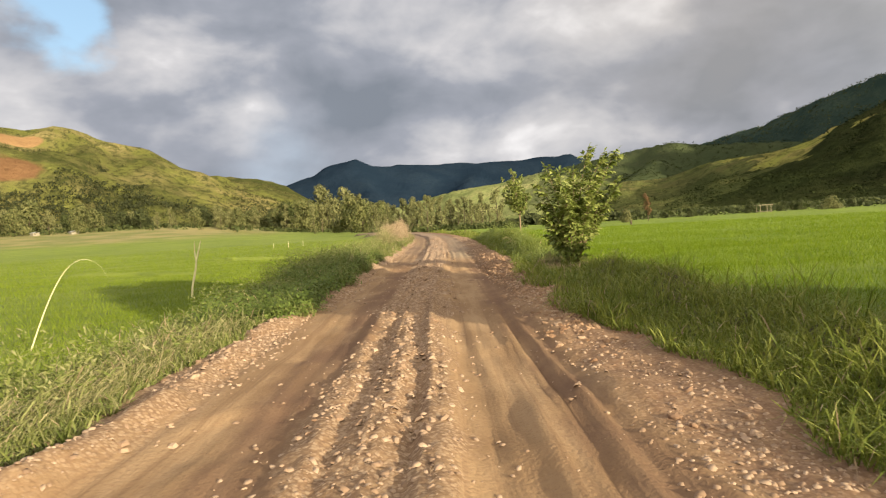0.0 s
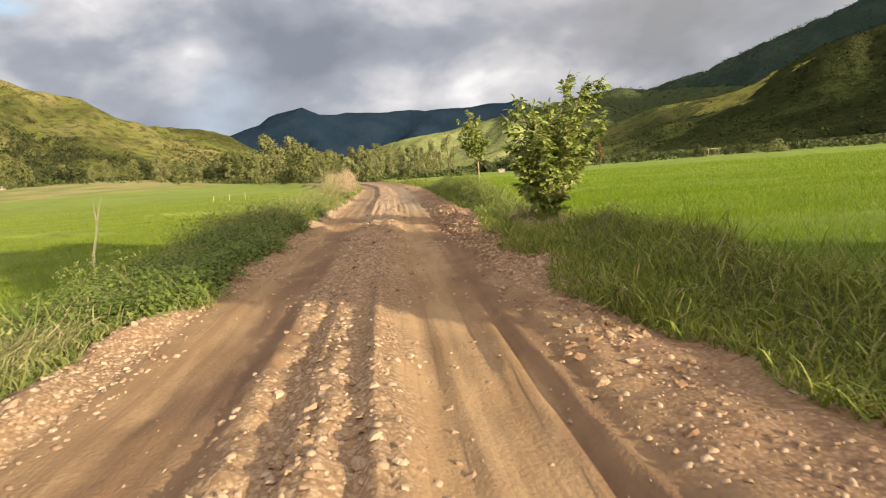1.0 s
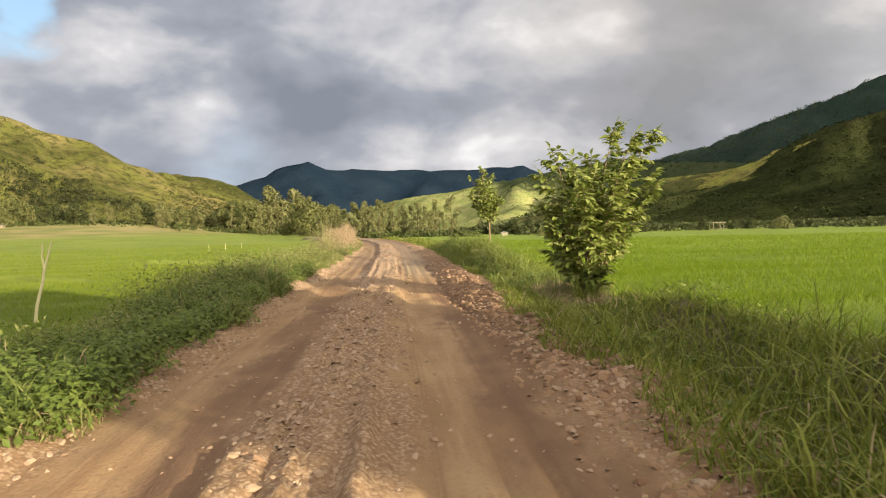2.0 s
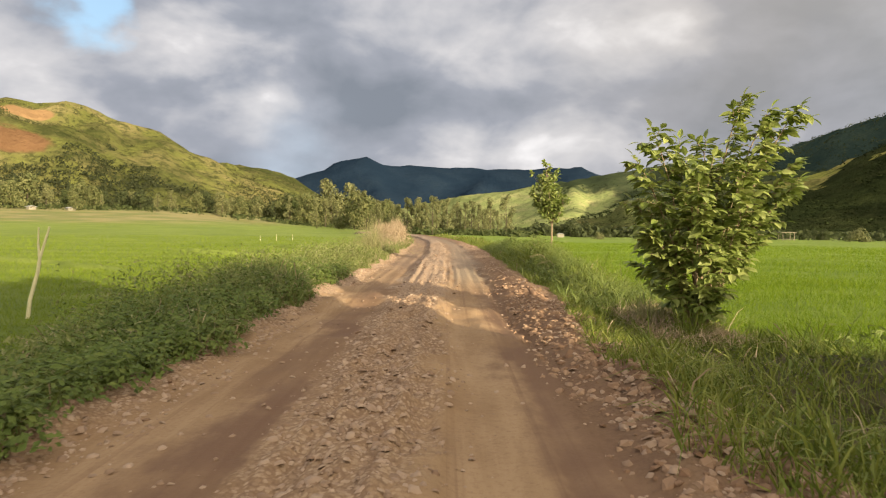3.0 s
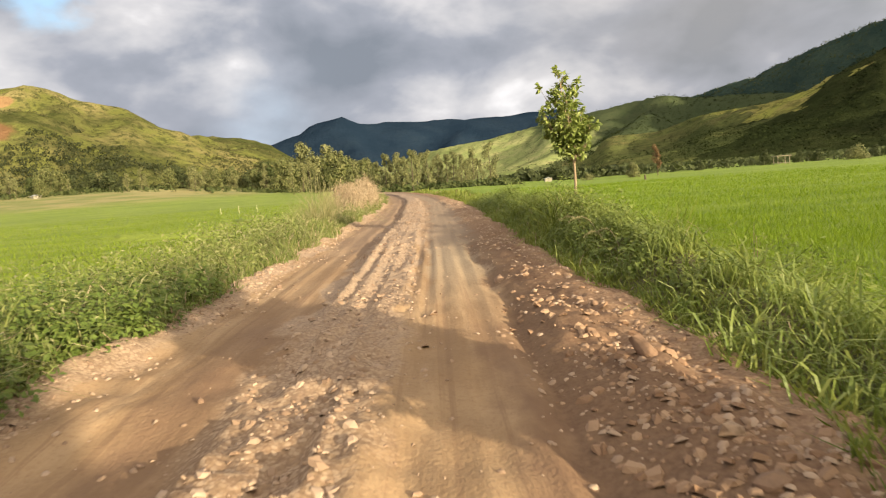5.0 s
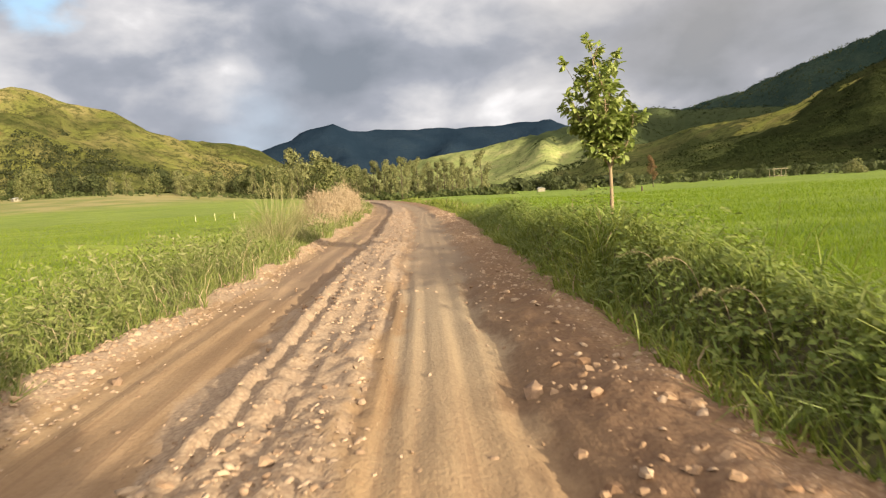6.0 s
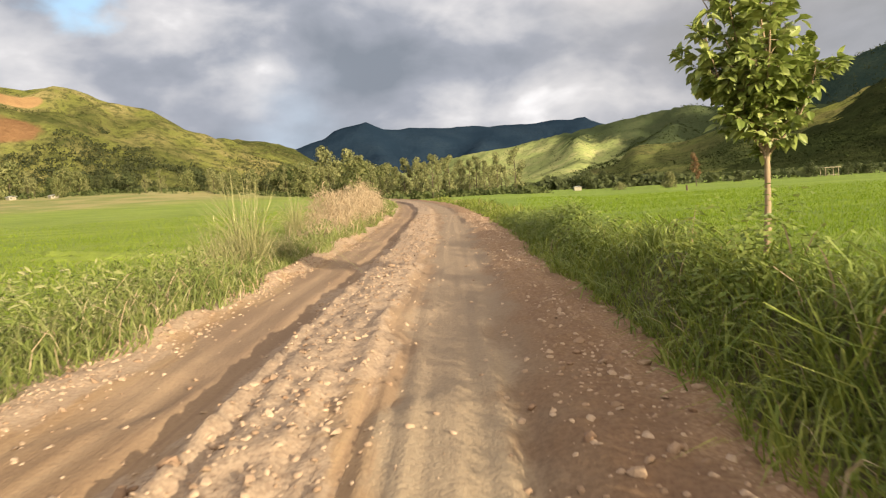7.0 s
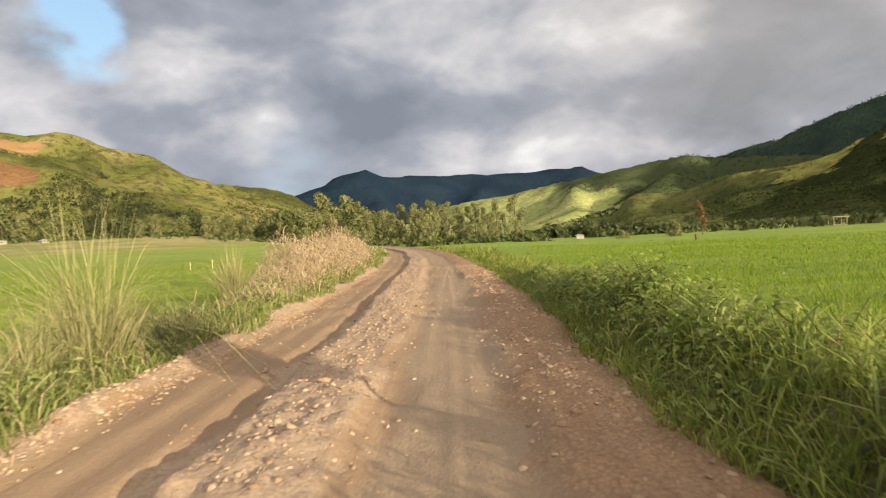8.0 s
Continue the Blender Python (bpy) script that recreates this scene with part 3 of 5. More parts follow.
def build_hill(name, label, category, ridges, box, cell, material, seed, rugged=0.18, times=3.2, skyline=None):
    """skyline: pairs of bearing and elevation in degrees, to which the crest is raised or lowered."""
    x0, x1, y0, y1 = box
    raw = lambda x, y: ridge_height(x, y, ridges, rugged, seed)
    hf = raw
    if skyline:
        fine = grid(np.arange(x0, x1, 4.0), np.arange(y0, y1, 4.0), raw)[0]
        slope, az = (fine[:, 2] - 1.6) / np.hypot(fine[:, 0], fine[:, 1]), np.degrees(np.arctan2(fine[:, 0], fine[:, 1]))
        bins = np.arange(-80, 80, 0.4)
        crest = np.full(len(bins), 0.01)
        np.maximum.at(crest, np.clip(((az + 80) / 0.4).astype(int), 0, len(bins) - 1), slope)
        want = np.tan(np.radians(np.interp(bins, *zip(*skyline))))
        ratio = np.where(crest > 0.02, np.clip(want / crest, 0.6, 1.7), 1.0)
        ratio = np.convolve(np.pad(ratio, 1, "edge"), (0.25, 0.5, 0.25), "valid")

        def hf(x, y):
            h = raw(x, y) - 1.6
            return 1.6 + h * np.where(h > 0, np.interp(np.degrees(np.arctan2(x, y)), bins + 0.2, ratio), 1.0)
    v, f = grid(np.arange(x0, x1 + cell, cell), np.arange(y0, y1 + cell, cell), hf)
    keep = v[f][:, :, 2].max(1) > -6
    return thing(name, label, category, kind="structure", data=mesh(name, enlarge(v, times), f[keep], material, True)), hf


def polar(az, far, el, wide):
    a = radians(az)
    return (far * math.sin(a), far * math.cos(a), 1.6 + far * math.tan(radians(el)), wide)


build_ground()
ROAD = build_road()

LEFT_RIDGES = [[polar(-75, 560, 11, 230), polar(-50, 560, 10.2, 230), polar(-38, 560, 9.9, 190), polar(-35, 560, 9.4, 160), polar(-33.3, 545, 8.7, 120)],
               [polar(-38, 400, 5.6, 130), polar(-33.5, 410, 6.9, 130), polar(-31.2, 418, 7.9, 135), polar(-29.8, 420, 9.8, 150), polar(-27.3, 430, 8.4, 150), polar(-24.7, 450, 6.5, 145), polar(-20.5, 500, 5.0, 140)],
               [polar(-20.5, 500, 5.0, 140), polar(-17, 560, 5.3, 140), polar(-14.3, 600, 3.5, 130), polar(-11.5, 650, 1.9, 120), polar(-8, 690, 0.6, 100)]]
HILL_GRASS = surface("hill_grass", hill_colour((0.185, 0.192, 0.056), (0.31, 0.26, 0.118), (0.070, 0.080, 0.028), plots=(
    ((-190, 289, 36), 17.5, (0.185, 0.105, 0.056)), ((-203, 329, 56), 12, (0.33, 0.205, 0.105)), ((-315, 452, 86), 22, (0.21, 0.165, 0.085)))), 0.95, hill_bump(0.16), 13.0, gloss=0.0)
LEFT_SKYLINE = (
    (-60, 10.2), (-40, 9.4), (-33, 8.8), (-32.3, 8.7), (-31.7, 8.5), (-31.1, 8.65), (-29.6, 9.0), (-28.1, 8.6), (-26.8, 7.9), (-24.7, 7.5), (-23.3, 7.2), (-22.2, 6.3), (-20.6, 5.5), (-18.2, 4.95), (-14.6, 4.5), (-13, 3.85), (-11.4, 2.85), (-9, 1.5), (-7, 0.5))
left_hill, left_height = build_hill("hill", "grassy green hill with brown ploughed plots and scrub", "hill", LEFT_RIDGES, (-760, 20, 180, 900), 5.0, HILL_GRASS, 3, skyline=LEFT_SKYLINE)

MID_RIDGES = [[polar(-5, 1080, 1.6, 170), polar(-2, 1000, 2.3, 170), polar(2.7, 920, 2.8, 170), polar(7.5, 850, 3.5, 170), polar(11.8, 810, 4.2, 170), polar(16.4, 760, 5.0, 170), polar(19.6, 740, 5.4, 170), polar(22, 730, 4.9, 170), polar(30, 700, 4.4, 170)],
              [polar(12, 800, 4.0, 110), polar(11, 640, 2.2, 90), polar(9, 520, 0.9, 70)], [polar(19, 720, 4.6, 110), polar(17, 560, 2.6, 100), polar(14, 430, 0.8, 70)]]
MID_GRASS = surface("far_grass", hill_colour((0.310, 0.351, 0.132), (0.425, 0.402, 0.190), (0.184, 0.218, 0.081), shaded_wood_from=135.0, wander=240.0), 0.95, hill_bump(0.12), 6.5, gloss=0.0)
mid_hill, mid_height = build_hill("hill", "pale green grazed hillside below a dark crest", "hill", MID_RIDGES, (-200, 620, 330, 1320), 8.0, MID_GRASS, 13, skyline=(
    (-6, 1.2), (-2.2, 1.95), (0.7, 2.65), (5.1, 3.15), (8, 3.7), (11.8, 4.3), (15, 4.8), (17.6, 5.2), (19.3, 5.35), (21.4, 4.95), (24, 4.8), (32, 4.3)))

# from 40 degrees on the crest is unseen, raised to shade the hillside
RIGHT_RIDGES = [[polar(17, 1300, 4.2, 330), polar(22, 1150, 5.1, 330), polar(24, 1100, 5.6, 330), polar(27.2, 1000, 6.2, 320), polar(29.1, 960, 7.0, 320), polar(31.3, 920, 7.75, 310), polar(33.3, 900, 8.6, 300), polar(40, 850, 11.5, 300), polar(60, 800, 18.6, 300), polar(85, 800, 19, 300), polar(98, 820, 18, 260), polar(104, 820, 17, 260), polar(113, 860, 11, 220)]]
# dark blue-green tones carry the ridge's shade and haze
SHADED_RIDGE = surface("shaded_ridge", hill_colour((0.045, 0.069, 0.054), (0.063, 0.084, 0.060), (0.030, 0.051, 0.044)), 0.95, hill_bump(0.15), 9.6, gloss=0.0)
right_ridge, right_height = build_hill("mountain", "forested ridge coloured dark blue-green for shade and haze", "mountain", RIGHT_RIDGES, (100, 1200, -500, 1700), 12.0, SHADED_RIDGE, 23, skyline=(
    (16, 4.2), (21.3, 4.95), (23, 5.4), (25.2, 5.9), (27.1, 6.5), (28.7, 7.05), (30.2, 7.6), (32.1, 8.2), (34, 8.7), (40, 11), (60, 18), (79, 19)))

# past 40 degrees the crest is unseen, shaped to shade the lower slope
SPUR_RIDGES = [[polar(18.5, 520, 1.5, 100), polar(21.5, 480, 3.0, 120), polar(27, 420, 3.7, 130), polar(29.5, 395, 4.3, 130), polar(31.5, 380, 5.0, 130), polar(36, 360, 6.3, 130), polar(50, 360, 7.4, 140), polar(75, 380, 12.5, 155), polar(110, 420, 15.5, 160)]]
# sun and shade are put into these colours: bright crest, dark woods and meadow
SUNLIT_GRASS = surface("sunlit_spur_grass", hill_colour((0.34, 0.345, 0.085), (0.46, 0.38, 0.14), (0.12, 0.13, 0.04)), 0.95, hill_bump(0.16), 13.0, gloss=0.0)
SHADED_MEADOW = surface("shaded_meadow", hill_colour((0.163, 0.179, 0.062), (0.203, 0.179, 0.078), (0.085, 0.102, 0.038)), 0.95, hill_bump(0.2), 14.0, gloss=0.0)
SHADED_WOODS = surface("shaded_woods", hill_colour((0.064, 0.078, 0.029), (0.083, 0.086, 0.037), (0.037, 0.049, 0.019)), 0.95, hill_bump(0.3), 16.0, gloss=0.0)
spur, spur_height = build_hill("hill", "wooded spur, its grassy crest coloured as sunlit", "hill", SPUR_RIDGES, (80, 640, -260, 660), 3.0, SUNLIT_GRASS, 33, skyline=(
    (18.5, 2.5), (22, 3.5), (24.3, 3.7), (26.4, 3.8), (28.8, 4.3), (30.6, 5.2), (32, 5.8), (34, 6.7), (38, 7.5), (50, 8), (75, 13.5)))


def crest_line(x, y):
    """The elevation from the road above which the spur has its sunlit grass colour."""
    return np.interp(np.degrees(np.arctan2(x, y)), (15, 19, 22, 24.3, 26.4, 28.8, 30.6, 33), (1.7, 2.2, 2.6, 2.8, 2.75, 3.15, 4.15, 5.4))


def shade_slope(hill, times=3.2):
    """Paint shade below the lit crest: dark woods floor and dull meadow tones."""
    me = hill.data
    me.materials.append(SHADED_WOODS), me.materials.append(SHADED_MEADOW)
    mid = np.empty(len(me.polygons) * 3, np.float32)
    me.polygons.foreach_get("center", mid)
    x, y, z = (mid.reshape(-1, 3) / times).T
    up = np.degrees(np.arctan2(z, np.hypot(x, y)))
    lit_grass = (up + 0.8 * fbm(x * 0.03, y * 0.03, 29, 4) + 0.7 * fbm(x * 0.11, y * 0.11, 31, 3) > 0.1 + crest_line(x, y)) & (np.degrees(np.arctan2(x, y)) < 30.6 + 4 * fbm(x * 0.06, y * 0.06, 49, 3))
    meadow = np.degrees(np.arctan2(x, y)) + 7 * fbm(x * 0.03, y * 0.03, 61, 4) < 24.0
    me.polygons.foreach_set("material_index", np.where(meadow, 2, np.where(lit_grass, 0, 1)).astype(np.int32))


shade_slope(spur)

FAR_RIDGES = [[polar(-19, 2500, 1.6, 600), polar(-13, 2500, 3.9, 600), polar(-10.3, 2500, 4.7, 620), polar(-7.4, 2500, 5.9, 560), polar(-5.4, 2520, 5.2, 600), polar(0, 2600, 5.05, 650), polar(6, 2600, 5.0, 650), polar(10.6, 2600, 5.1, 650), polar(12.8, 2600, 4.3, 600), polar(18, 2700, 3.0, 600)],
              [polar(-7.4, 2500, 5.6, 260), polar(-6.0, 2150, 3.0, 240), polar(-5, 1900, 1.0, 200)], [polar(3, 2580, 4.8, 280), polar(2, 2200, 2.8, 240), polar(1, 1900, 1.2, 200)]]
# the mountain's blue haze and cloud shade are put into these colours
HAZY_FOREST = surface("hazy_forest", hill_colour((0.017, 0.031, 0.054), (0.022, 0.037, 0.058), (0.013, 0.025, 0.045)), 0.95, hill_bump(0.05), 12.0, gloss=0.0)
build_hill("mountain", "distant forested mountain tinted blue for haze", "mountain", FAR_RIDGES, (-1500, 1500, 1500, 3600), 30.0, HAZY_FOREST, 43, 0.05, 1.8)


# ---------------------------------------------------------------- woods and scrub on the slopes
def clumps(places, sizes, leaves, rng, tall=1.0, flat=0.0):
    """Many bushes in one mesh: each a rounded, uneven heap of leaf sprays."""
    n = len(places)
    c = np.repeat(places, leaves, 0)
    s = np.repeat(sizes, leaves)
    d = rng.normal(0, 1, (n * leaves, 3))
    d /= np.linalg.norm(d, axis=1, keepdims=True)
    d[:, 2] = np.abs(d[:, 2]) * 1.1 - 0.12
    r = rng.uniform(0.78, 1.06, n * leaves)
    at = c + d * (r * s)[:, None] * np.array([1, 1, tall])
    return leaf_cloud(at, d * (1 - 0.7 * flat) + (0, 0, 1.6 * flat), s * rng.uniform(0.25, 0.43, n * leaves), rng, 0.8, 0.75 - 0.4 * flat)


def scrub(name, label, hf, box, count, size, leaves, material, seed, keep, tall=1.0, times=3.2, flat=0.0):
    rng = np.random.default_rng(seed)
    x0, x1, y0, y1 = box
    x, y = rng.uniform(x0, x1, count), rng.uniform(y0, y1, count)
    z = hf(x, y)
    ok = keep(x, y, z, rng)
    x, y, z = x[ok], y[ok], z[ok]
    s = rng.uniform(*size, len(x))
    v, f = clumps(np.stack([x, y, z], 1), s, leaves, rng, tall, flat)
    v = enlarge(v, times)
    return thing(name, label, "scrub", kind="stuff", data=mesh(name, v, f, material))


def azimuth(x, y):
    return np.degrees(np.arctan2(x, y))


def build_scrub():
    # undergrowth takes the dark bush leaf for the shade under the trees
    scrub("thicket", "olive undergrowth below the trees", land_height, (-380, -16, 300, 580), 3000, (1.0, 3.0), 14, BUSH_LEAF, 111,
          lambda x, y, z, rng: (np.hypot(x, y) > 420 + 36 * fbm(x * 0.015, y * 0.015, 3, 3)) & (np.hypot(x, y) < 540) & (rng.random(len(x)) < step(fbm(x * 0.02, y * 0.02, 11, 3), -0.35, 0.2)), 1.0, 1.0)
    scrub("thicket", "undergrowth coloured dark for the plantation's shaded foot", land_height, (-20, 26, 150, 262), 1100, (0.8, 1.9), 14, BUSH_LEAF, 113,
          lambda x, y, z, rng: (np.hypot(x, y) > 192 + 14 * fbm(x * 0.03, y * 0.03, 5, 3)) & (rng.random(len(x)) < 0.6), 1.0, 1.0)
    scrub("thicket", "dark low woods beyond the paddies", land_height, (25, 420, 150, 560), 8000, (1.0, 2.8), 9, DARK_LEAF, 115,
          lambda x, y, z, rng: (np.hypot(x, y) > 246 + 10 * fbm(x * 0.03, y * 0.03, 8, 3)) & (azimuth(x, y) > 5) & (azimuth(x, y) < 42) & (rng.random(len(x)) < 0.35 + 0.65 * step(fbm(x * 0.015, y * 0.015, 14, 3), -0.2, 0.2)), 1.1, 1.0)
    scrub("thicket", "tall dark bushes at the foot of the grazed hill", land_height, (25, 90, 230, 300), 900, (2.0, 4.2), 12, DARK_LEAF, 117,
          lambda x, y, z, rng: (np.hypot(x, y) > 262) & (np.hypot(x, y) < 285) & (azimuth(x, y) > 7) & (azimuth(x, y) < 16), 1.0, 1.0)
    plots = ((-188, 288, 20), (-203, 329, 13), (-315, 452, 25))

    def off_plots(x, y):
        return np.all([np.hypot(x - px, y - py) > r for px, py, r in plots], 0)

    scrub("hill_scrub", "low olive bushes on the grassy hill", left_height, (-480, 0, 220, 640), 26000, (0.4, 1.5), 8, SCRUB_LEAF, 101,
          lambda x, y, z, rng: (z > 2) & off_plots(x, y) & (np.degrees(np.arctan2(z - 1.6, np.hypot(x, y))) < np.interp(azimuth(x, y), *zip(*LEFT_SKYLINE)) - 0.3) & (rng.random(len(x)) < 0.12 + 0.88 * step(fbm(x * 0.02, y * 0.02, 7, 4), -0.1, 0.3)))

    def wood_line(x, y):
        return np.interp(azimuth(x, y), (-40, -33, -30, -27, -23.5, -19, -13, -8), (34, 36, 38, 34, 20, 11, 10, 6))

    scrub("hill_woods", "dark trees on the lower slope", left_height, (-480, 0, 200, 560), 42000, (0.7, 1.8), 11, WOOD_LEAF, 103,
          lambda x, y, z, rng: (z > 0.5) & off_plots(x, y) & (y < 430) & (rng.random(len(x)) < 0.9 * step(wood_line(x, y) - z + 26 * fbm(x * 0.018, y * 0.018, 19, 4), -1, 5)), 1.3)
    # woods in the dark leaf, deepening the shade painted below the crest
    scrub("spur_woods", "dense woods coloured dark for the spur's shade", spur_height, (80, 520, 60, 620), 26000, (0.5, 1.6), 8, SHADE_LEAF, 105,
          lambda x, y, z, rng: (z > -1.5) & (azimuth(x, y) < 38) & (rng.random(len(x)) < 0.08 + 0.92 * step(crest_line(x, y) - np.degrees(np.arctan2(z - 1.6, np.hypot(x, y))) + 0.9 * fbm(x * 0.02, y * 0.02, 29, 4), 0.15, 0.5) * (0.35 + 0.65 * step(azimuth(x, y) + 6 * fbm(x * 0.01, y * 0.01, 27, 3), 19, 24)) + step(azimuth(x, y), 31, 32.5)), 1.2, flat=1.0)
    # dark bushes that thicken to the right, standing for shade on the hillside
    scrub("hillside_scrub", "bushes coloured dark for shade across the hillside", mid_height, (-60, 480, 380, 1000), 18000, (0.9, 2.0), 6, SHADE_LEAF, 107,
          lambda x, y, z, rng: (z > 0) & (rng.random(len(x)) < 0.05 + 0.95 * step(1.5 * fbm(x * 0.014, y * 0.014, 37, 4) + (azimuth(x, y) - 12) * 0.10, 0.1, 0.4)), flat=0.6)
    scrub("ridge_woods", "forest along the dark ridge", right_height, (250, 800, 500, 1250), 12000, (1.2, 2.3), 5, DARK_LEAF, 109,
          lambda x, y, z, rng: (z > 50) & (azimuth(x, y) < 37))


# ---------------------------------------------------------------- trees
def far_tree(seed, high, wide, material, gaunt=0.0, trunk_share=0.25, dense=1.0, name="tree"):
    """A tree some way off: trunk and limbs, and a crown of sprays set in uneven lobes."""
    rng = np.random.default_rng(seed)
    base = new(name)
    lean = rng.normal(0, 0.03 * high, 2)
    top = high * 0.9
    line = [(0, 0, -0.5), (lean[0] * 0.3, lean[1] * 0.3, top * 0.35), (lean[0] * 0.7, lean[1] * 0.7, top * 0.7), (lean[0], lean[1], top)]
    r = 0.011 * high + 0.02
    wood = [(line, [r * 1.3, r, r * 0.6, r * 0.2])]
    lobes = []
    for i in range(int(10 + 4 * rng.random())):
        u = trunk_share + (1 - trunk_share) * (i + rng.random()) / 11
        a = rng.uniform(0, 2 * math.pi)
        reach = wide * 0.5 * rng.uniform(0.35, 1.0) * (1.1 - 0.75 * max(u - 0.45, 0) / 0.55) * (0.55 + 0.45 * min((u - trunk_share) / 0.2, 1))
        z = u * high * 0.95
        end = (lean[0] * u + reach * math.cos(a), lean[1] * u + reach * math.sin(a), z)
        wood.append(([(lean[0] * u, lean[1] * u, z - 0.12 * high), tuple(np.array(end) * (0.55, 0.55, 1) - (0, 0, 0.04 * high)), end], [r * 0.4, r * 0.25, r * 0.1]))
        lobes.append((end, wide * rng.uniform(0.2, 0.32) * (1 - gaunt * 0.35)))
    lobes.append(((lean[0], lean[1], high * 0.95), wide * 0.16))
    v, f = tubes(wood, 5)
    part("trunk", mesh("trunk", v, f, FAR_BARK, True), base)
    bits = []
    for c, s in lobes:
        n = int(132 * (1 - 0.25 * gaunt) * dense)
        d = rng.normal(0, 1, (n, 3))
        d /= np.linalg.norm(d, axis=1, keepdims=True)
        at = np.array(c) + d * s * rng.uniform(0.7, 1.1, (n, 1)) * np.array([1, 1, 0.85 + 0.35 * gaunt])
        bits.append(leaf_cloud(at, d + (0, 0, 0.3), rng.uniform(0.030, 0.055, n) * wide, rng, 0.7, 0.33))
    v, f = merge(bits)
    part("crown", mesh("crown", v, f, material), base)
    return base


def plant_tree(src, x, y, z, scale, turn, label, group):
    m = Matrix.Translation((x, y, z)) @ Matrix.Rotation(turn, 4, "Z") @ Matrix.Diagonal((scale, scale, scale * 1.0, 1))
    t = copy_thing(src, m)
    return tagged(t, label, "tree", group)


def build_far_trees():
    rng = np.random.default_rng(7)
    kinds = {"broad": [far_tree(201 + i, 9, 8.0, m, 0, 0.08) for i, m in enumerate((FAR_LEAF, BUSH_LEAF, FAR_LEAF, GREY_LEAF))], "gum": [far_tree(221 + i, 12, 5.6, GREY_LEAF, 1.0, 0.1) for i in range(3)],
             "tall": [far_tree(231 + i, 14, 10.5, GREY_LEAF, 0.4, 0.1) for i in range(2)],
             "dark": [far_tree(241 + i, 8, 8.0, DARK_LEAF, 0, 0.04) for i in range(2)]}

    def put(kind, az, far, high, label, group):
        src = kinds[kind][rng.integers(len(kinds[kind]))]
        tall = {"broad": 9, "gum": 12, "tall": 14, "dark": 8}[kind]
        a = radians(az)
        x, y = far * math.sin(a), far * math.cos(a)
        z = float(land_height(x, y)) - 0.2
        plant_tree(src, x, y, z, high / tall, rng.uniform(0, 6.28), label, group)

    for heart, spread, count, low, high in ((-35.5, 1.2, 7, 5, 9), (-32.3, 0.7, 6, 5, 10), (-30.2, 0.9, 5, 4, 7), (-27.6, 0.8, 5, 4, 8), (-25.0, 0.9, 5, 3, 5.5),
                                            (-21.8, 1.2, 8, 3, 6), (-18.6, 1.1, 8, 3.5, 7), (-15.6, 1.0, 8, 4, 8), (-13.2, 0.8, 6, 5, 9)):
        for i in range(count):      # along the foot of the left hill
            kind = ("broad", "gum", "broad", "tall", "gum", "dark")[rng.integers(6)]
            put(kind, heart + rng.normal(0, spread), rng.uniform(420, 530), 2.1 * rng.uniform(low, high), "leafy olive-green tree at the foot of the hill", "trees below the hill")
    for i in range(14):      # thick group where the road bends away
        put(("broad", "gum")[i % 2], rng.uniform(-12.5, -5), rng.uniform(330, 480), rng.uniform(13, 20), "dense green tree in the thicket by the bend", "thicket by the bend")
    for az, high in ((-10.1, 16.0), (-8.5, 16.2), (-7.5, 13.0), (-9.3, 11.5), (-11.3, 9.5), (-6.5, 11.0), (-12.2, 8.0)):
        put("tall", az, 520, 2.02 * high, "tall broad gum tree with pale sunlit foliage", "tall gums")
    for i in range(30):      # plantation behind the end of the road
        az = -6 + 10.5 * (i + rng.random()) / 30
        put("gum", az, rng.uniform(195, 250), rng.uniform(6.5, 10.8), "slender grey-green gum tree in the plantation", "plantation")
    put("gum", 4.85, 205, 11.2, "tall slender gum tree at the plantation's edge", "plantation")
    for i in range(26):      # low bushy trees across the right field's far edge
        az = 6.5 + 27 * (i + rng.random()) / 26
        put("dark", az, rng.uniform(246, 275), rng.uniform(2.0, 4.2) * (1.6 if az < 14 else 1.0), "low dark tree along the field's far edge", "far field edge")
    for src in sum(kinds.values(), []):
        for o in (*src.children_recursive, src):
            bpy.data.objects.remove(o)
    rust = far_tree(261, 7.4, 3.3, RUST_LEAF, 1.0, 0.35)
    a = radians(17.3)
    rust.location = (206 * math.sin(a), 206 * math.cos(a), -1.75)
    tagged(rust, "thin tree with rust-brown dry leaves", "tree")
    for az, far, high, wide, seed in ((15.5, 206, 3.4, 4.4, 271), (30.4, 240, 3.2, 5.0, 273), (12.2, 210, 2.0, 2.9, 275)):
        bush = far_tree(seed, high, wide, GREY_LEAF, 0, 0.03, name="bush")
        a = radians(az)
        bush.location = (far * math.sin(a), far * math.cos(a), -1.7)
        tagged(bush, "round olive bush at the paddy's far edge", "bush", "field bushes")


def leaf_mesh(length, wide):
    """One leaf: pointed, folded along the rib and bent down."""
    v = [(0, 0, 0), (wide * 0.5, length * 0.35, 0.06 * length), (wide * 0.38, length * 0.7, 0.0), (0, length, -0.18 * length), (-wide * 0.38, length * 0.7, 0.0), (-wide * 0.5, length * 0.35, 0.06 * length),
         (0, length * 0.35, 0.0), (0, length * 0.7, -0.06 * length)]
    f = [(0, 1, 6), (0, 6, 5), (1, 2, 7), (1, 7, 6), (6, 7, 4), (6, 4, 5), (2, 3, 7), (7, 3, 4)]
    return np.array(v), np.array(f)


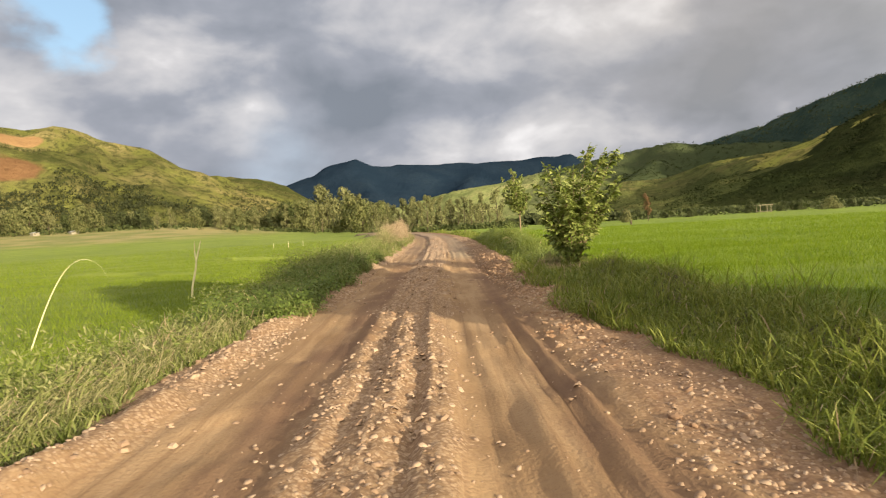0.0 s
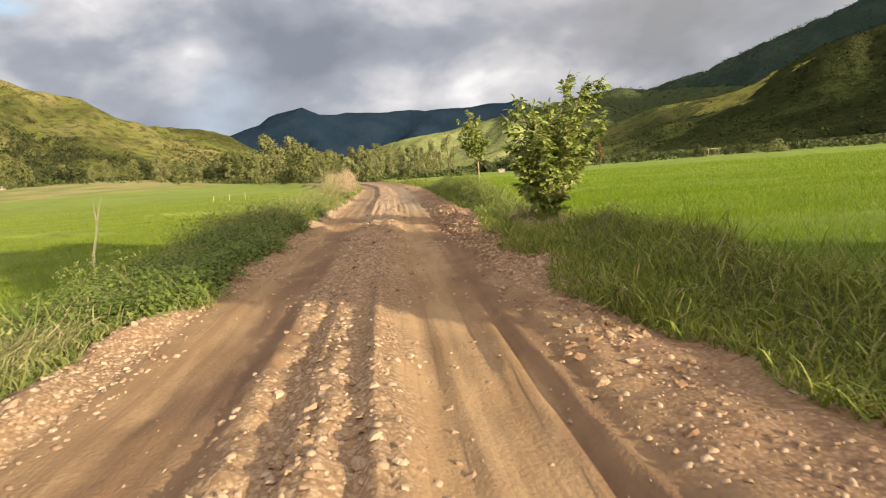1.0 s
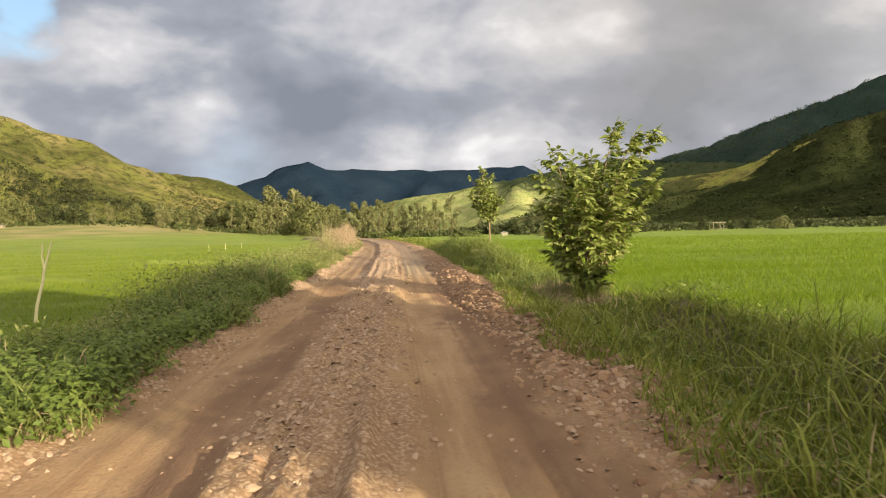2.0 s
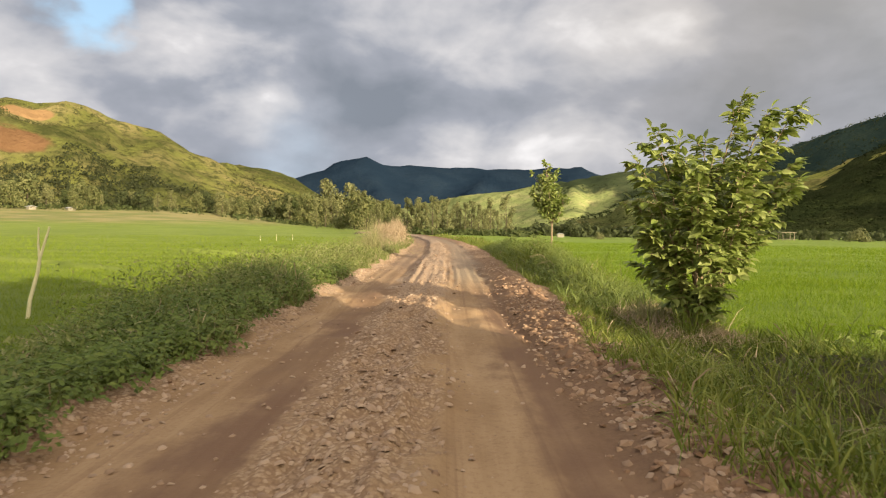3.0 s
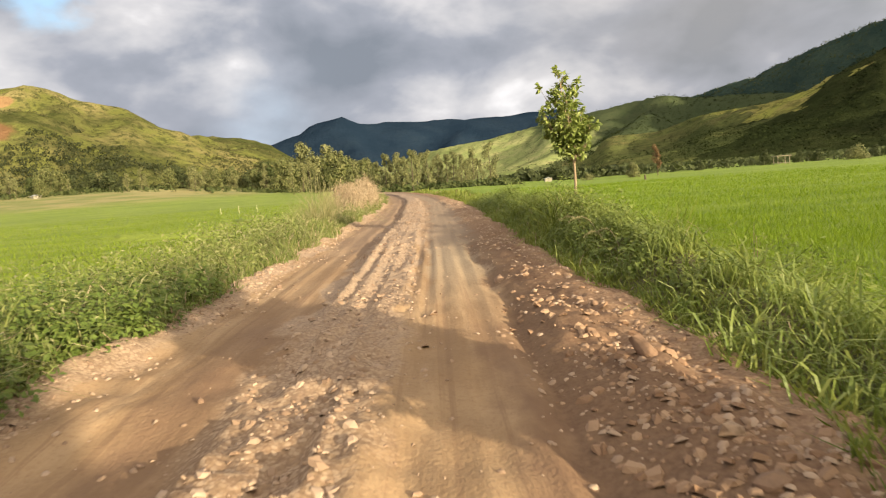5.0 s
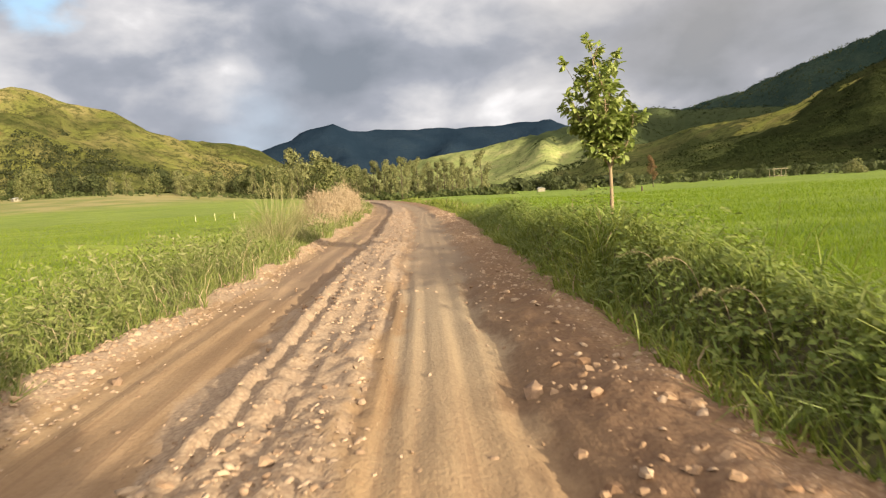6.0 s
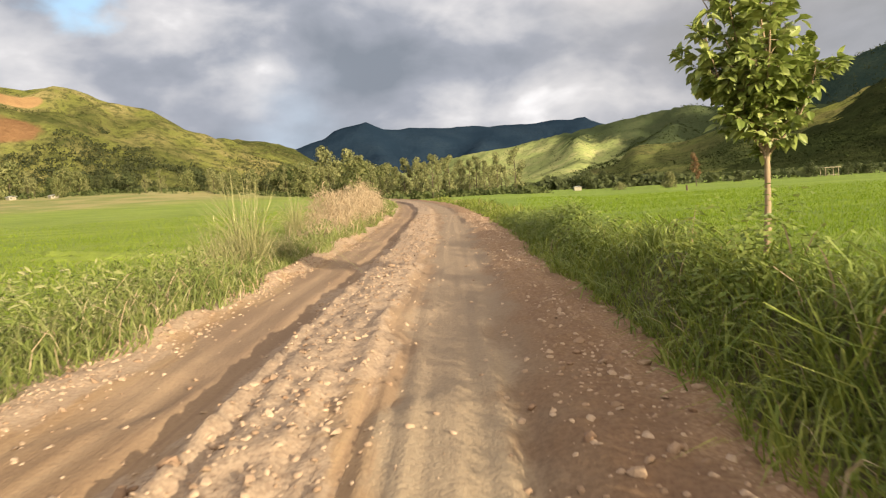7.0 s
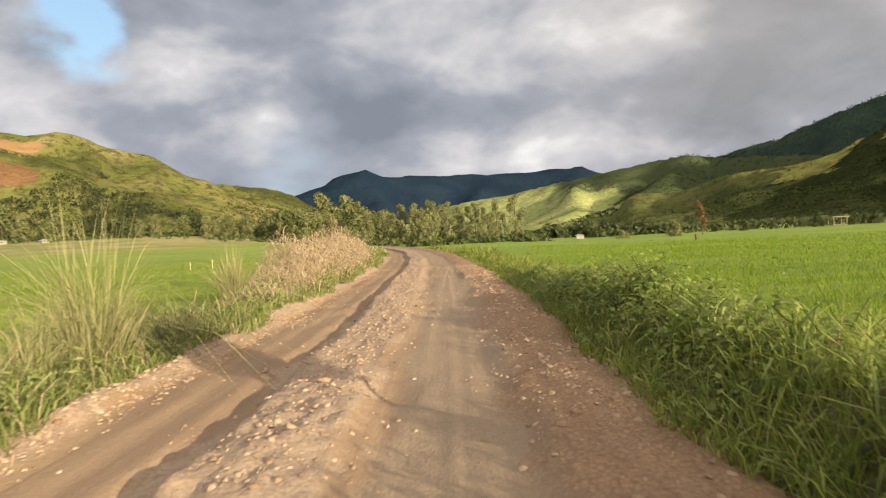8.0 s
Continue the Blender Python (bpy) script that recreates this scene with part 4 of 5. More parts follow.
def young_tree(name, label, at, stems, leaf_len, leaf_wide, per_twig, seed, bark_r, twigs, singles=300):
    """A young tree: stems with forking twigs, large leaves set round the twig ends."""
    rng = np.random.default_rng(seed)
    rnd = random.Random(seed)
    base = thing(name, label, "tree", at=at)
    wood, spots = [], []
    for pts, r0, first in stems:
        pts = [Vector(p) for p in pts]
        n = len(pts)
        wood.append(([tuple(p) for p in pts], [r0 * (1 - 0.8 * i / (n - 1)) for i in range(n)]))
        count = twigs
        for j in range(count + 1):
            u = first + (1 - first) * j / count
            s = u * (n - 1)
            i = min(int(s), n - 2)
            p = pts[i].lerp(pts[i + 1], s - i)
            along = (pts[i + 1] - pts[i]).normalized()
            for _ in range(2 if u < 0.97 else 1):
                side = Vector((rnd.gauss(0, 1), rnd.gauss(0, 1), rnd.gauss(0.15, 0.4))).normalized()
                d = (along * (0.55 if u < 0.97 else 1.6) + side).normalized()
                size = rnd.uniform(0.2, 0.48) * (1.25 - 0.55 * u)
                tip = p + d * size + Vector((0, 0, 0.08 * size))
                mid = p.lerp(tip, 0.55) - Vector((0, 0, 0.03))
                wood.append(([tuple(p), tuple(mid), tuple(tip)], [r0 * 0.22, r0 * 0.16, r0 * 0.07]))
                for _ in range(per_twig):
                    w = rnd.uniform(0.25, 1.0)
                    q = p.lerp(mid, w / 0.55) if w < 0.55 else mid.lerp(tip, (w - 0.55) / 0.45)
                    out = (d * 0.75 + Vector((rnd.gauss(0, 0.6), rnd.gauss(0, 0.6), rnd.gauss(-0.42, 0.45)))).normalized()
                    spots.append((q, out, leaf_len * rnd.uniform(0.65, 1.15)))
    v, f = tubes(wood, 6)
    part("trunk", mesh("trunk", v, f, BARK, True), base)
    lv, lf = leaf_mesh(1.0, leaf_wide)
    one = mesh("leaf", lv, lf, OWN_LEAF)
    rnd.shuffle(spots)
    rest = []
    for i, (q, out, size) in enumerate(spots):
        turn = out.to_track_quat("Y", "Z").to_matrix().to_4x4()
        m = Matrix.Translation(q) @ turn @ Matrix.Rotation(rnd.gauss(0, 0.5), 4, "Y") @ Matrix.Diagonal((size, size, size, 1))
        if i < singles:
            o = part("leaf", one, base)
            o.matrix_basis = m
        else:
            a = np.array(m)
            rest.append((lv @ a[:3, :3].T + a[:3, 3], lf))
    if rest:
        v, f = merge(rest)
        part("crown", mesh("crown", v, f, LEAF), base, kind="stuff")
    return base


def spray_tree(name, label, at, foot, limbs, leaf_len, leaf_wide, seed, singles=300):
    """A many-stemmed young tree: limbs that fan out of one foot, each hung with sprays of paired, drooping leaves."""
    rnd = random.Random(seed)
    base = thing(name, label, "tree", at=at)
    wood, spots = [], []

    def shoot(p, d, size, pairs):
        """One leafy shoot: leaves in pairs along it, larger in the middle, three at the tip."""
        side = d.cross(Vector((0, 0, 1)))
        side = side.normalized() if side.length > 0.1 else Vector((1, 0, 0))
        tip = p + d * size - Vector((0, 0, 0.10 * size))
        wood.append(([tuple(p), tuple(p.lerp(tip, 0.5) + Vector((0, 0, 0.05 * size))), tuple(tip)], [0.006, 0.005, 0.003]))
        for j in range(pairs):
            u = (j + 0.6) / pairs
            q = p.lerp(tip, u) + Vector((0, 0, 0.05 * size * math.sin(math.pi * u)))
            for way in (-1, 1):
                out = (d * rnd.uniform(0.35, 0.75) + side * way + Vector((rnd.gauss(0, 0.15), rnd.gauss(0, 0.15), rnd.gauss(-0.35, 0.25)))).normalized()
                spots.append((q, out, leaf_len * rnd.uniform(0.75, 1.2) * (0.75 + 0.5 * math.sin(math.pi * u))))
        spots.append((tip, (d + Vector((0, 0, -0.3))).normalized(), leaf_len))

    for x, y, z in limbs:
        tip = Vector((x, y, z))
        start = Vector((foot[0] + rnd.uniform(-0.1, 0.1), foot[1] + rnd.uniform(-0.1, 0.1), 0))
        elbow = start.lerp(tip, 0.55) + Vector((-0.18 * (x - foot[0]), -0.18 * y, 0.10 * z)) + Vector((rnd.gauss(0, 0.05), rnd.gauss(0, 0.05), 0))
        n = 9
        line = [start * ((1 - u) ** 2) + elbow * (2 * u * (1 - u)) + tip * (u * u) for u in [i / (n - 1) for i in range(n)]]
        r0 = 0.008 + 0.0045 * tip.length
        wood.append(([tuple(p) for p in line], [r0 * (1 - 0.82 * i / (n - 1)) for i in range(n)]))
        count = int(6 + 4.0 * tip.length)
        for j in range(count):
            u = 0.42 + 0.58 * (j + 0.5) / count
            i = min(int(u * (n - 1)), n - 2)
            p = line[i].lerp(line[i + 1], u * (n - 1) - i)
            along = (line[i + 1] - line[i]).normalized()
            out = Vector((x - foot[0], y - foot[1], 0))
            out = out.normalized() if out.length > 0.05 else Vector((1, 0, 0))
            d = (along * 0.7 + out * 0.25 + Vector((rnd.gauss(0, 0.75), rnd.gauss(0, 0.75), rnd.gauss(-0.05, 0.35)))).normalized()
            shoot(p, d, rnd.uniform(0.22, 0.42) * (1.15 - 0.35 * u), 4)
        end = (line[-1] - line[-2]).normalized()
        shoot(line[-2], end, (line[-1] - line[-2]).length + 0.18, 6)
    v, f = tubes(wood, 6)
    part("trunk", mesh("trunk", v, f, BARK, True), base)
    lv, lf = leaf_mesh(1.0, leaf_wide)
    one = mesh("leaf", lv, lf, OWN_LEAF)
    rnd.shuffle(spots)
    rest = []
    for i, (q, out, size) in enumerate(spots):
        turn = out.to_track_quat("Y", "Z").to_matrix().to_4x4()
        m = Matrix.Translation(q) @ turn @ Matrix.Rotation(rnd.gauss(0, 0.35), 4, "Y") @ Matrix.Diagonal((size, size, size, 1))
        if i < singles:
            part("leaf", one, base).matrix_basis = m
        else:
            a = np.array(m)
            rest.append((lv @ a[:3, :3].T + a[:3, 3], lf))
    v, f = merge(rest)
    part("crown", mesh("crown", v, f, LEAF), base, kind="stuff")
    return base


def stem(rng, foot, tip, bend, n=6):
    a, b = Vector(foot), Vector(tip)
    side = Vector((rng.gauss(0, 1), rng.gauss(0, 1), 0)) * bend
    return [a.lerp(b, i / (n - 1)) + side * math.sin(math.pi * i / (n - 1)) for i in range(n)]


def build_road_trees():
    r = random.Random(5)
    limbs = [(1.45, 0, 3.80), (1.0, 0.1, 3.75), (0.5, 0, 3.90), (-0.95, 0, 3.40), (-0.5, 0.1, 3.15), (-1.25, -0.1, 2.95), (0.0, 0.2, 3.25), (-0.1, -0.3, 2.9), (-1.15, 0.2, 2.30), (-1.0, -0.2, 1.90),
             (-0.55, 0, 1.4), (1.35, 0, 2.90), (1.3, -0.2, 2.60), (0.9, 0.1, 2.30), (0.5, 0.1, 1.75), (-0.5, -0.75, 2.5), (0.3, -0.8, 2.3), (0.2, 0.8, 2.5), (-0.5, 0.7, 2.4),
             (-0.2, -0.65, 1.5), (0.4, -0.5, 2.9), (-0.5, -0.2, 1.0), (0.15, 0, 1.0), (-0.2, -0.5, 1.0), (-0.6, 0.4, 1.6), (0.55, 0.6, 1.9), (-0.55, -0.4, 2.9), (0.75, -0.2, 3.2), (-0.1, 0.0, 2.3), (-0.6, 1.4, 2.2), (-0.5, 1.3, 1.7), (-0.65, 1.2, 1.3)]
    limbs = [(x * (0.90 if y < 1 else 1), y, z) for x, y, z in limbs]
    spray_tree("young_tree", "bushy young tree with large glossy leaves by the road", (4.2, 20.6, -0.35), (-0.15, 0), limbs, 0.18, 0.54, 11)
    tips = [(-0.3, 0, 4.35), (-0.1, 0.2, 4.3), (-0.75, 0.1, 3.95), (0.15, -0.1, 4.0), (-0.8, -0.3, 3.4), (0.35, 0.2, 3.3), (0.4, -0.35, 3.05), (-0.65, 0.45, 3.1), (-0.1, 0.6, 3.5), (-0.2, -0.6, 3.6), (-0.45, -0.1, 3.8),
            (0.05, 0, 3.1), (-0.6, 0, 2.95), (0.45, 0.0, 2.9), (-0.25, 0.4, 2.9), (-0.3, -0.45, 2.95)]
    fork = (0.02, 0, 2.25)
    stems = [([Vector((0.06, 0, 0)), Vector((0.0, 0, 0.8)), Vector((0.03, 0.02, 1.5)), Vector(fork), Vector((-0.1, 0, 3.1)), Vector((-0.25, 0, 4.2))], 0.055, 0.55)]
    stems += [(stem(r, (0.02 + r.uniform(-.03, .03), 0, 2.0 + r.uniform(0, 0.5)), (x, y, z + 0.12), 0.08), 0.018, 0.15) for x, y, z in tips]
    young_tree("young_tree", "slim young tree with a pale trunk and oval crown", (4.48, 38.0, -0.3), stems, 0.175, 0.56, 13, 13, 0.05, 7)
    # unseen broad trees behind the right field edge, added to shade the near road
    r = random.Random(9)
    for at, high, wide, seed in (((10.6, 6.1, -1.0), 8.0, 7.2, 301), ((12.0, 1.9, -1.0), 8.6, 7.0, 303), ((9.6, 4.6, -1.0), 5.2, 5.5, 305), ((9.85, 3.3, -1.0), 8.5, 6.0, 307), ((11.0, 5.6, -1.0), 8.8, 4.4, 309), ((14.6, 8.6, -1.0), 4.9, 4.4, 304), ((9.3, 3.4, -1.0), 3.6, 4.8, 306)):
        t = far_tree(seed, high, wide, FAR_LEAF, 0, 0.5 if seed > 306 else 0.05, 3.0)
        t.location = at
        tagged(t, "unseen leafy tree added to shade the near road", "tree", "trees by the paddy")


# ---------------------------------------------------------------- verge, rice and stones
def build_rice():
    rng = np.random.default_rng(51)
    for name, label, side in (("rice_field", "bright green young rice in the flooded paddy", 1), ("rice_field", "even yellow-green rice across the level paddy", -1)):
        n = 440000 if side > 0 else 340000
        d = np.exp(rng.uniform(math.log(5.0), math.log(130.0), n))
        y0 = rng.uniform(2, 44, n)
        a = rng.uniform(-0.35, 1.45, n)
        x = side * d * np.cos(a) + road_middle(y0)
        y = y0 + d * np.sin(a)
        # planted in rows
        x = np.where(d < 30, np.round(x / 0.24) * 0.24 + rng.normal(0, 0.04, n), x)
        off = np.abs(x - road_middle(y))
        ok = (off > (5.5 if side > 0 else 5.7) + 1.2 * fbm(x * 0.3, y * 0.4, 47, 3)) & (y > -2) & (y < 150) & (rng.random(n) < 0.62 + 0.6 * fbm(x * 0.10, y * 0.35, 61, 3))
        x, y = x[ok], y[ok]
        d = np.clip(np.hypot(x, y - np.clip(y, 0, 36)), 5, 120)
        z = land_height(x, y) - 0.02
        h = rng.uniform(0.75, 1.08, len(x)) * (0.25 if side > 0 else 0.20) * (1 + 0.25 * fbm(x * 0.1, y * 0.2, 65, 3))
        v, f = blades(np.stack([x, y, z], 1), h, 0.009 + 0.0009 * d, rng.uniform(0.2, 0.9, len(x)), rng.uniform(0, 6.28, len(x)), 0.5, rng, True)
        thing(name, label, "rice", kind="stuff", data=mesh(name, v, f, RICE if side > 0 else RIPE_RICE))


def verge_edge(side, y):
    """How far from the middle of the road the plants begin."""
    y = np.asarray(y, float)
    return np.interp(y, (3, 8, 11, 18, 21, 24, 34, 40, 60), (2.95, 2.6, 2.35, 2.35, 2.6, 2.78, 2.8, 3.0, 3.0)) if side > 0 else 2.55 - 0.15 * step(y, 11, 13) * (1 - step(y, 19, 23)) + 0.55 * (1 - step(y, 7, 12.5))


def footing(x, y):
    """The top of whatever lies at a place: the bank or the edge of the road."""
    near = np.abs(x - road_middle(y)) < 3.4
    return np.where(near, np.maximum(land_height(x, y), road_height(x, y)), land_height(x, y))


def verge_top(side, y):
    """How high the plants stand on the bank."""
    y = np.asarray(y, float)
    if side > 0:
        return right_top(y) + 0.20 * smooth_noise(y * 0.5, y * 0, 6) + 0.10 * smooth_noise(y * 1.3, y * 0, 9)
    h = 0.50 + 0.36 * np.exp(-((y - 27) / 6) ** 2) + 0.36 * step(y, 30, 36) * (1 - 0.5 * step(y, 45, 52))
    return h + 0.3 * smooth_noise(y * 0.35, y * 0, 5 + side) + 0.15 * smooth_noise(y * 1.1, y * 0, 8 + side)


def build_verge():
    rng = np.random.default_rng(71)
    for side, label in ((1, "rough green grass on the bank beside the paddy"), (-1, "tangled pale olive grass beside the road")):
        n = 64000 if side > 0 else 58000
        y = 1.5 + 118 * rng.random(n) ** (1.75 if side > 0 else 1.5)
        outer = (6.0 if side > 0 else 6.1) + 0.9 * fbm(y * 0.4, y * 0, 45 + side, 3)
        edge = verge_edge(side, y)
        ragged = 0.5 * fbm(y * 0.55, y * 0, 15 + side, 4)
        s = edge + ragged + (outer - edge - ragged) * rng.random(n) ** 1.15
        x = side * s + road_middle(y)
        patch = fbm(x * 0.9, y * 0.6, 25 + side, 3)
        keep = rng.random(n) < 0.72 + patch
        x, y, s, ragged, patch, edge, outer = x[keep], y[keep], s[keep], ragged[keep], patch[keep], edge[keep], outer[keep]
        inner = edge + ragged
        top = (verge_top(side, y) - (0.95 if side > 0 else 0.8) * (land_height(x, y) if side > 0 else np.minimum(land_height(x, y), 0))) * ((0.34 + 0.76 * np.clip((s - inner) / (1.3 - 0.4 * step(y, 21, 27)), 0, 1)) * (1 - 0.3 * step(s, outer - 0.8, outer)) if side > 0 else (0.42 + 0.58 * step(s, inner, inner + 0.7)) * (1 - 0.5 * step(s, outer - 1.5, outer)))
        h = np.clip(top * rng.uniform(0.5, 1.12, len(x)) * (1 + (1.0 if side > 0 else 0.55) * patch), 0.06, None) * 1.15
        d = np.clip(np.abs(y - np.clip(y - 8, 0, 34)), 5, None)
        wide = (0.006 + 0.0008 * d) * rng.uniform(0.6, 1.6, len(x))
        lean = rng.uniform(0.25, 1.1, len(x))
        turn = rng.uniform(0, 6.28, len(x))
        root = np.stack([x, y, footing(x, y) - 0.02], 1)
        dry = rng.random(len(x)) < (0.025 if side > 0 else 0.11)
        for name, words, mat, sel in (("verge_grass", label, GRASS if side > 0 else PALE_GRASS, ~dry), ("dry_grass", "pale dry stalks among the verge grass", STRAW, dry)):
            v, f = blades(root[sel], h[sel] * (1.05 if mat is STRAW else 1), wide[sel], lean[sel], turn[sel], 1.1, rng)
            thing(name, words, "grass", kind="stuff", data=mesh(name, v, f, mat))
        n = 75000 if side > 0 else 80000
        y2 = 2 + 66 * rng.random(n) ** 1.25
        s2 = 2.3 + 3.55 * rng.random(n)
        ok = s2 > verge_edge(side, y2) + 0.45 * fbm(y2 * 0.55, y2 * 0, 15 + side, 4)
        y2, s2 = y2[ok], s2[ok]
        x2 = side * s2 + road_middle(y2)
        v, f = blades(np.stack([x2, y2, footing(x2, y2) - 0.01], 1), rng.uniform(0.08, 0.28, len(x2)), rng.uniform(0.012, 0.035, len(x2)), rng.uniform(0.3, 1.2, len(x2)), rng.uniform(0, 6.28, len(x2)), 0.6, rng, True)
        thing("turf", "short dense grass covering the bank's soil", "grass", kind="stuff", data=mesh("turf", v, f, GRASS if side > 0 else PALE_GRASS))
        if side > 0:
            # long drooping cane leaves in loose tufts
            c = 520
            ty, ts = rng.uniform(22.5, 58, c), rng.uniform(2.95, 5.1, c)
            y2 = np.repeat(ty, 16) + rng.normal(0, 0.12, c * 16)
            x2 = np.repeat(ts, 16) + rng.normal(0, 0.12, c * 16) + road_middle(y2)
            v, f = blades(np.stack([x2, y2, footing(x2, y2)], 1), rng.uniform(0.35, 0.95, c * 16) * np.repeat(0.6 + 0.4 * step(ts, 3.0, 3.8), 16), rng.uniform(0.010, 0.026, c * 16), rng.uniform(0.45, 1.05, c * 16), rng.uniform(0, 6.28, c * 16), 1.25, rng)
            thing("cane_grass", "broad drooping cane leaves on the bank", "grass", kind="stuff", data=mesh("cane_grass", v, f, WEED))
        # broad-leaved weeds among the grass
        n = 7000
        y = 2 + 88 * rng.random(n) ** 1.3
        edge = verge_edge(side, y)
        s = edge + 0.3 + (5.6 - edge) * rng.random(n)
        x = side * s + road_middle(y)
        want = fbm(y * 0.25, x * 0.4, 35 + side, 3) - 0.22 * (1 - step(y, 11, 16)) + (0.35 * np.exp(-((y - 27) / 8) ** 2) + 0.05 * step(y, 33, 38) if side < 0 else 0.3 * step(y, 25, 31) * (1 - step(y, 48, 58)) - 0.36)
        keep = rng.random(n) < step(want, -0.05, 0.35)
        x, y, edge = x[keep], y[keep], edge[keep]
        k = 22
        z = footing(x, y)
        top = (verge_top(side, y) - 0.8 * (z if side > 0 else np.minimum(z, 0))) * rng.uniform(0.4, 1.2, len(x)) * ((0.2 + 0.8 * np.clip((x - road_middle(y) - edge) / 1.2, 0, 1)) if side > 0 else 0.4 + 0.6 * step(np.abs(x - road_middle(y)), edge + 0.2, edge + 0.9))
        cx, cy, cz, ct = (np.repeat(q, k) for q in (x, y, z, top))
        u = rng.random(len(cx)) ** 0.7
        at = np.stack([cx + rng.normal(0, 0.15, len(cx)), cy + rng.normal(0, 0.15, len(cx)), cz + u * ct], 1)
        nor = np.stack([rng.normal(0.25, 0.5, len(cx)), rng.normal(-0.2, 0.5, len(cx)), np.full(len(cx), 0.8)], 1)
        v, f = leaf_cloud(at, nor, rng.uniform(0.016, 0.048, len(cx)) * (1 + np.clip(cy - 20, 0, 60) * 0.012) * 1.25, rng, 0.3)
        thing("verge_weeds", "leafy green weeds on the bank", "weeds", kind="stuff", data=mesh("verge_weeds", v, f, WEED if side > 0 else PALE_GRASS))
        # thick rounded mounds of creeper and low bushes
        n = 1500
        y = rng.uniform(11.5, 29.5, n) if side < 0 else rng.uniform(20, 58, n)
        edge = verge_edge(side, y)
        s = edge + (0.05 if side < 0 else 0.5) + (2.4 if side < 0 else 1.6) * rng.random(n) ** 1.2 + 0.3 * fbm(y * 0.55, y * 0, 15 + side, 4)
        x = side * s + road_middle(y)
        keep = rng.random(n) < (0.9 if side < 0 else 0.55 * step(y, 25, 30) * step(fbm(y * 0.35, y * 0, 31, 3), -0.25, 0.1))
        x, y, s, edge = x[keep], y[keep], s[keep], edge[keep]
        n, k = len(x), 54
        big = rng.uniform(0.15, 0.34, n)
        high = np.clip((verge_top(side, y) - 0.9 * np.minimum(land_height(x, y), 0)) * (0.45 + 0.55 * step(s, edge + 0.1, edge + 0.8)) * rng.uniform(0.42, 0.95, n), 0.12, 0.95)
        d = rng.normal(0, 1, (n * k, 3))
        d /= np.linalg.norm(d, axis=1, keepdims=True)
        d[:, 2] = np.abs(d[:, 2])
        c = np.repeat(np.stack([x, y, footing(x, y)], 1), k, 0)
        reach = np.stack([np.repeat(big, k), np.repeat(big, k), np.repeat(high, k)], 1) * rng.uniform(0.75, 1.12, (n * k, 1))
        v, f = leaf_cloud(c + d * reach, d * 0.7 + (0.15, -0.2, 0.9), rng.uniform(0.020, 0.050, n * k) * (1 + np.clip(c[:, 1] - 25, 0, 60) * 0.012), rng, 0.55, 0.4)
        thing("creeper", "dense leafy creeper and weeds covering the bank", "weeds", kind="stuff", data=mesh("creeper", v, f, CREEPER if side < 0 else WEED))


def stone_mesh(seed):
    r = random.Random(seed)
    bm = bmesh.new()
    bmesh.ops.create_icosphere(bm, subdivisions=1, radius=1.0)
    for f in bm.faces:
        f.smooth = r.random() < 0.6
    sx, sy, sz = r.uniform(0.9, 1.4), r.uniform(0.6, 1.0), r.uniform(0.35, 0.6)
    for v in bm.verts:
        k = 1 + r.uniform(-0.22, 0.18)
        v.co = Vector((v.co.x * sx * k, v.co.y * sy * k, v.co.z * sz * k))
    me = bpy.data.meshes.new("stone")
    bm.to_mesh(me)
    bm.free()
    me.materials.append(STONE)
    return me


def stone_spots(n, rng, y0, y1):
    """Where loose stones lie: along the right shoulder, the left berm and the middle ridge, few in the wheel tracks."""
    y = y0 + (y1 - y0) * rng.random(n) ** 1.15
    pick = rng.random(n)
    s = np.where(pick < 0.34, rng.normal(2.3, 0.4, n), np.where(pick < 0.68, rng.normal(-2.45, 0.27, n), np.where(pick < 0.975, rng.normal(-0.25, 0.40, n), rng.uniform(-2.6, 2.6, n))))
    s = s - 0.20 * fbm(y * 0.12, y * 0 + 3, 21, 3)
    return s + road_middle(y), y, (np.abs(s) < 3.2) & (rng.random(n) < 0.6 + 1.4 * fbm(s * 1.5, y * 0.5, 97, 3))


def lumps(name, label, x, y, size, rng, material, worn):
    """Many small worn stones lying on the road, joined."""
    low = [(math.cos(q), 0.75 * math.sin(q), 0.0) for q in (0.0, 1.25, 2.5, 3.8, 5.0)]
    top = [(0.62 * math.cos(q), 0.5 * math.sin(q), 0.46) for q in (0.6, 2.1, 3.7, 5.2)]
    corner = np.array(low + top)
    face = np.array([(0, 1, 5), (1, 6, 5), (1, 2, 6), (2, 3, 7), (2, 7, 6), (3, 4, 7), (4, 8, 7), (4, 0, 8), (0, 5, 8), (5, 6, 7), (5, 7, 8)])
    n = len(x)
    a, tip = rng.uniform(0, 6.28, n), rng.normal(0, 0.25, (n, 2))
    c = corner[None] * (1 + rng.uniform(-0.28, 0.28, (n, 9, 3))) * size[:, None, None]
    vx = c[:, :, 0] * np.cos(a)[:, None] - c[:, :, 1] * np.sin(a)[:, None]
    vy = c[:, :, 0] * np.sin(a)[:, None] + c[:, :, 1] * np.cos(a)[:, None]
    vz = c[:, :, 2] + c[:, :, 0] * tip[:, :1] + c[:, :, 1] * tip[:, 1:]
    v = np.stack([vx + x[:, None], vy + y[:, None], vz + footing(x, y)[:, None] - 0.1 * size[:, None]], -1).reshape(-1, 3)
    f = ((np.arange(n) * 9)[:, None, None] + face[None]).reshape(-1, 3)
    part(name, mesh(name, v, f, material, worn), ROAD, label, "stuff")


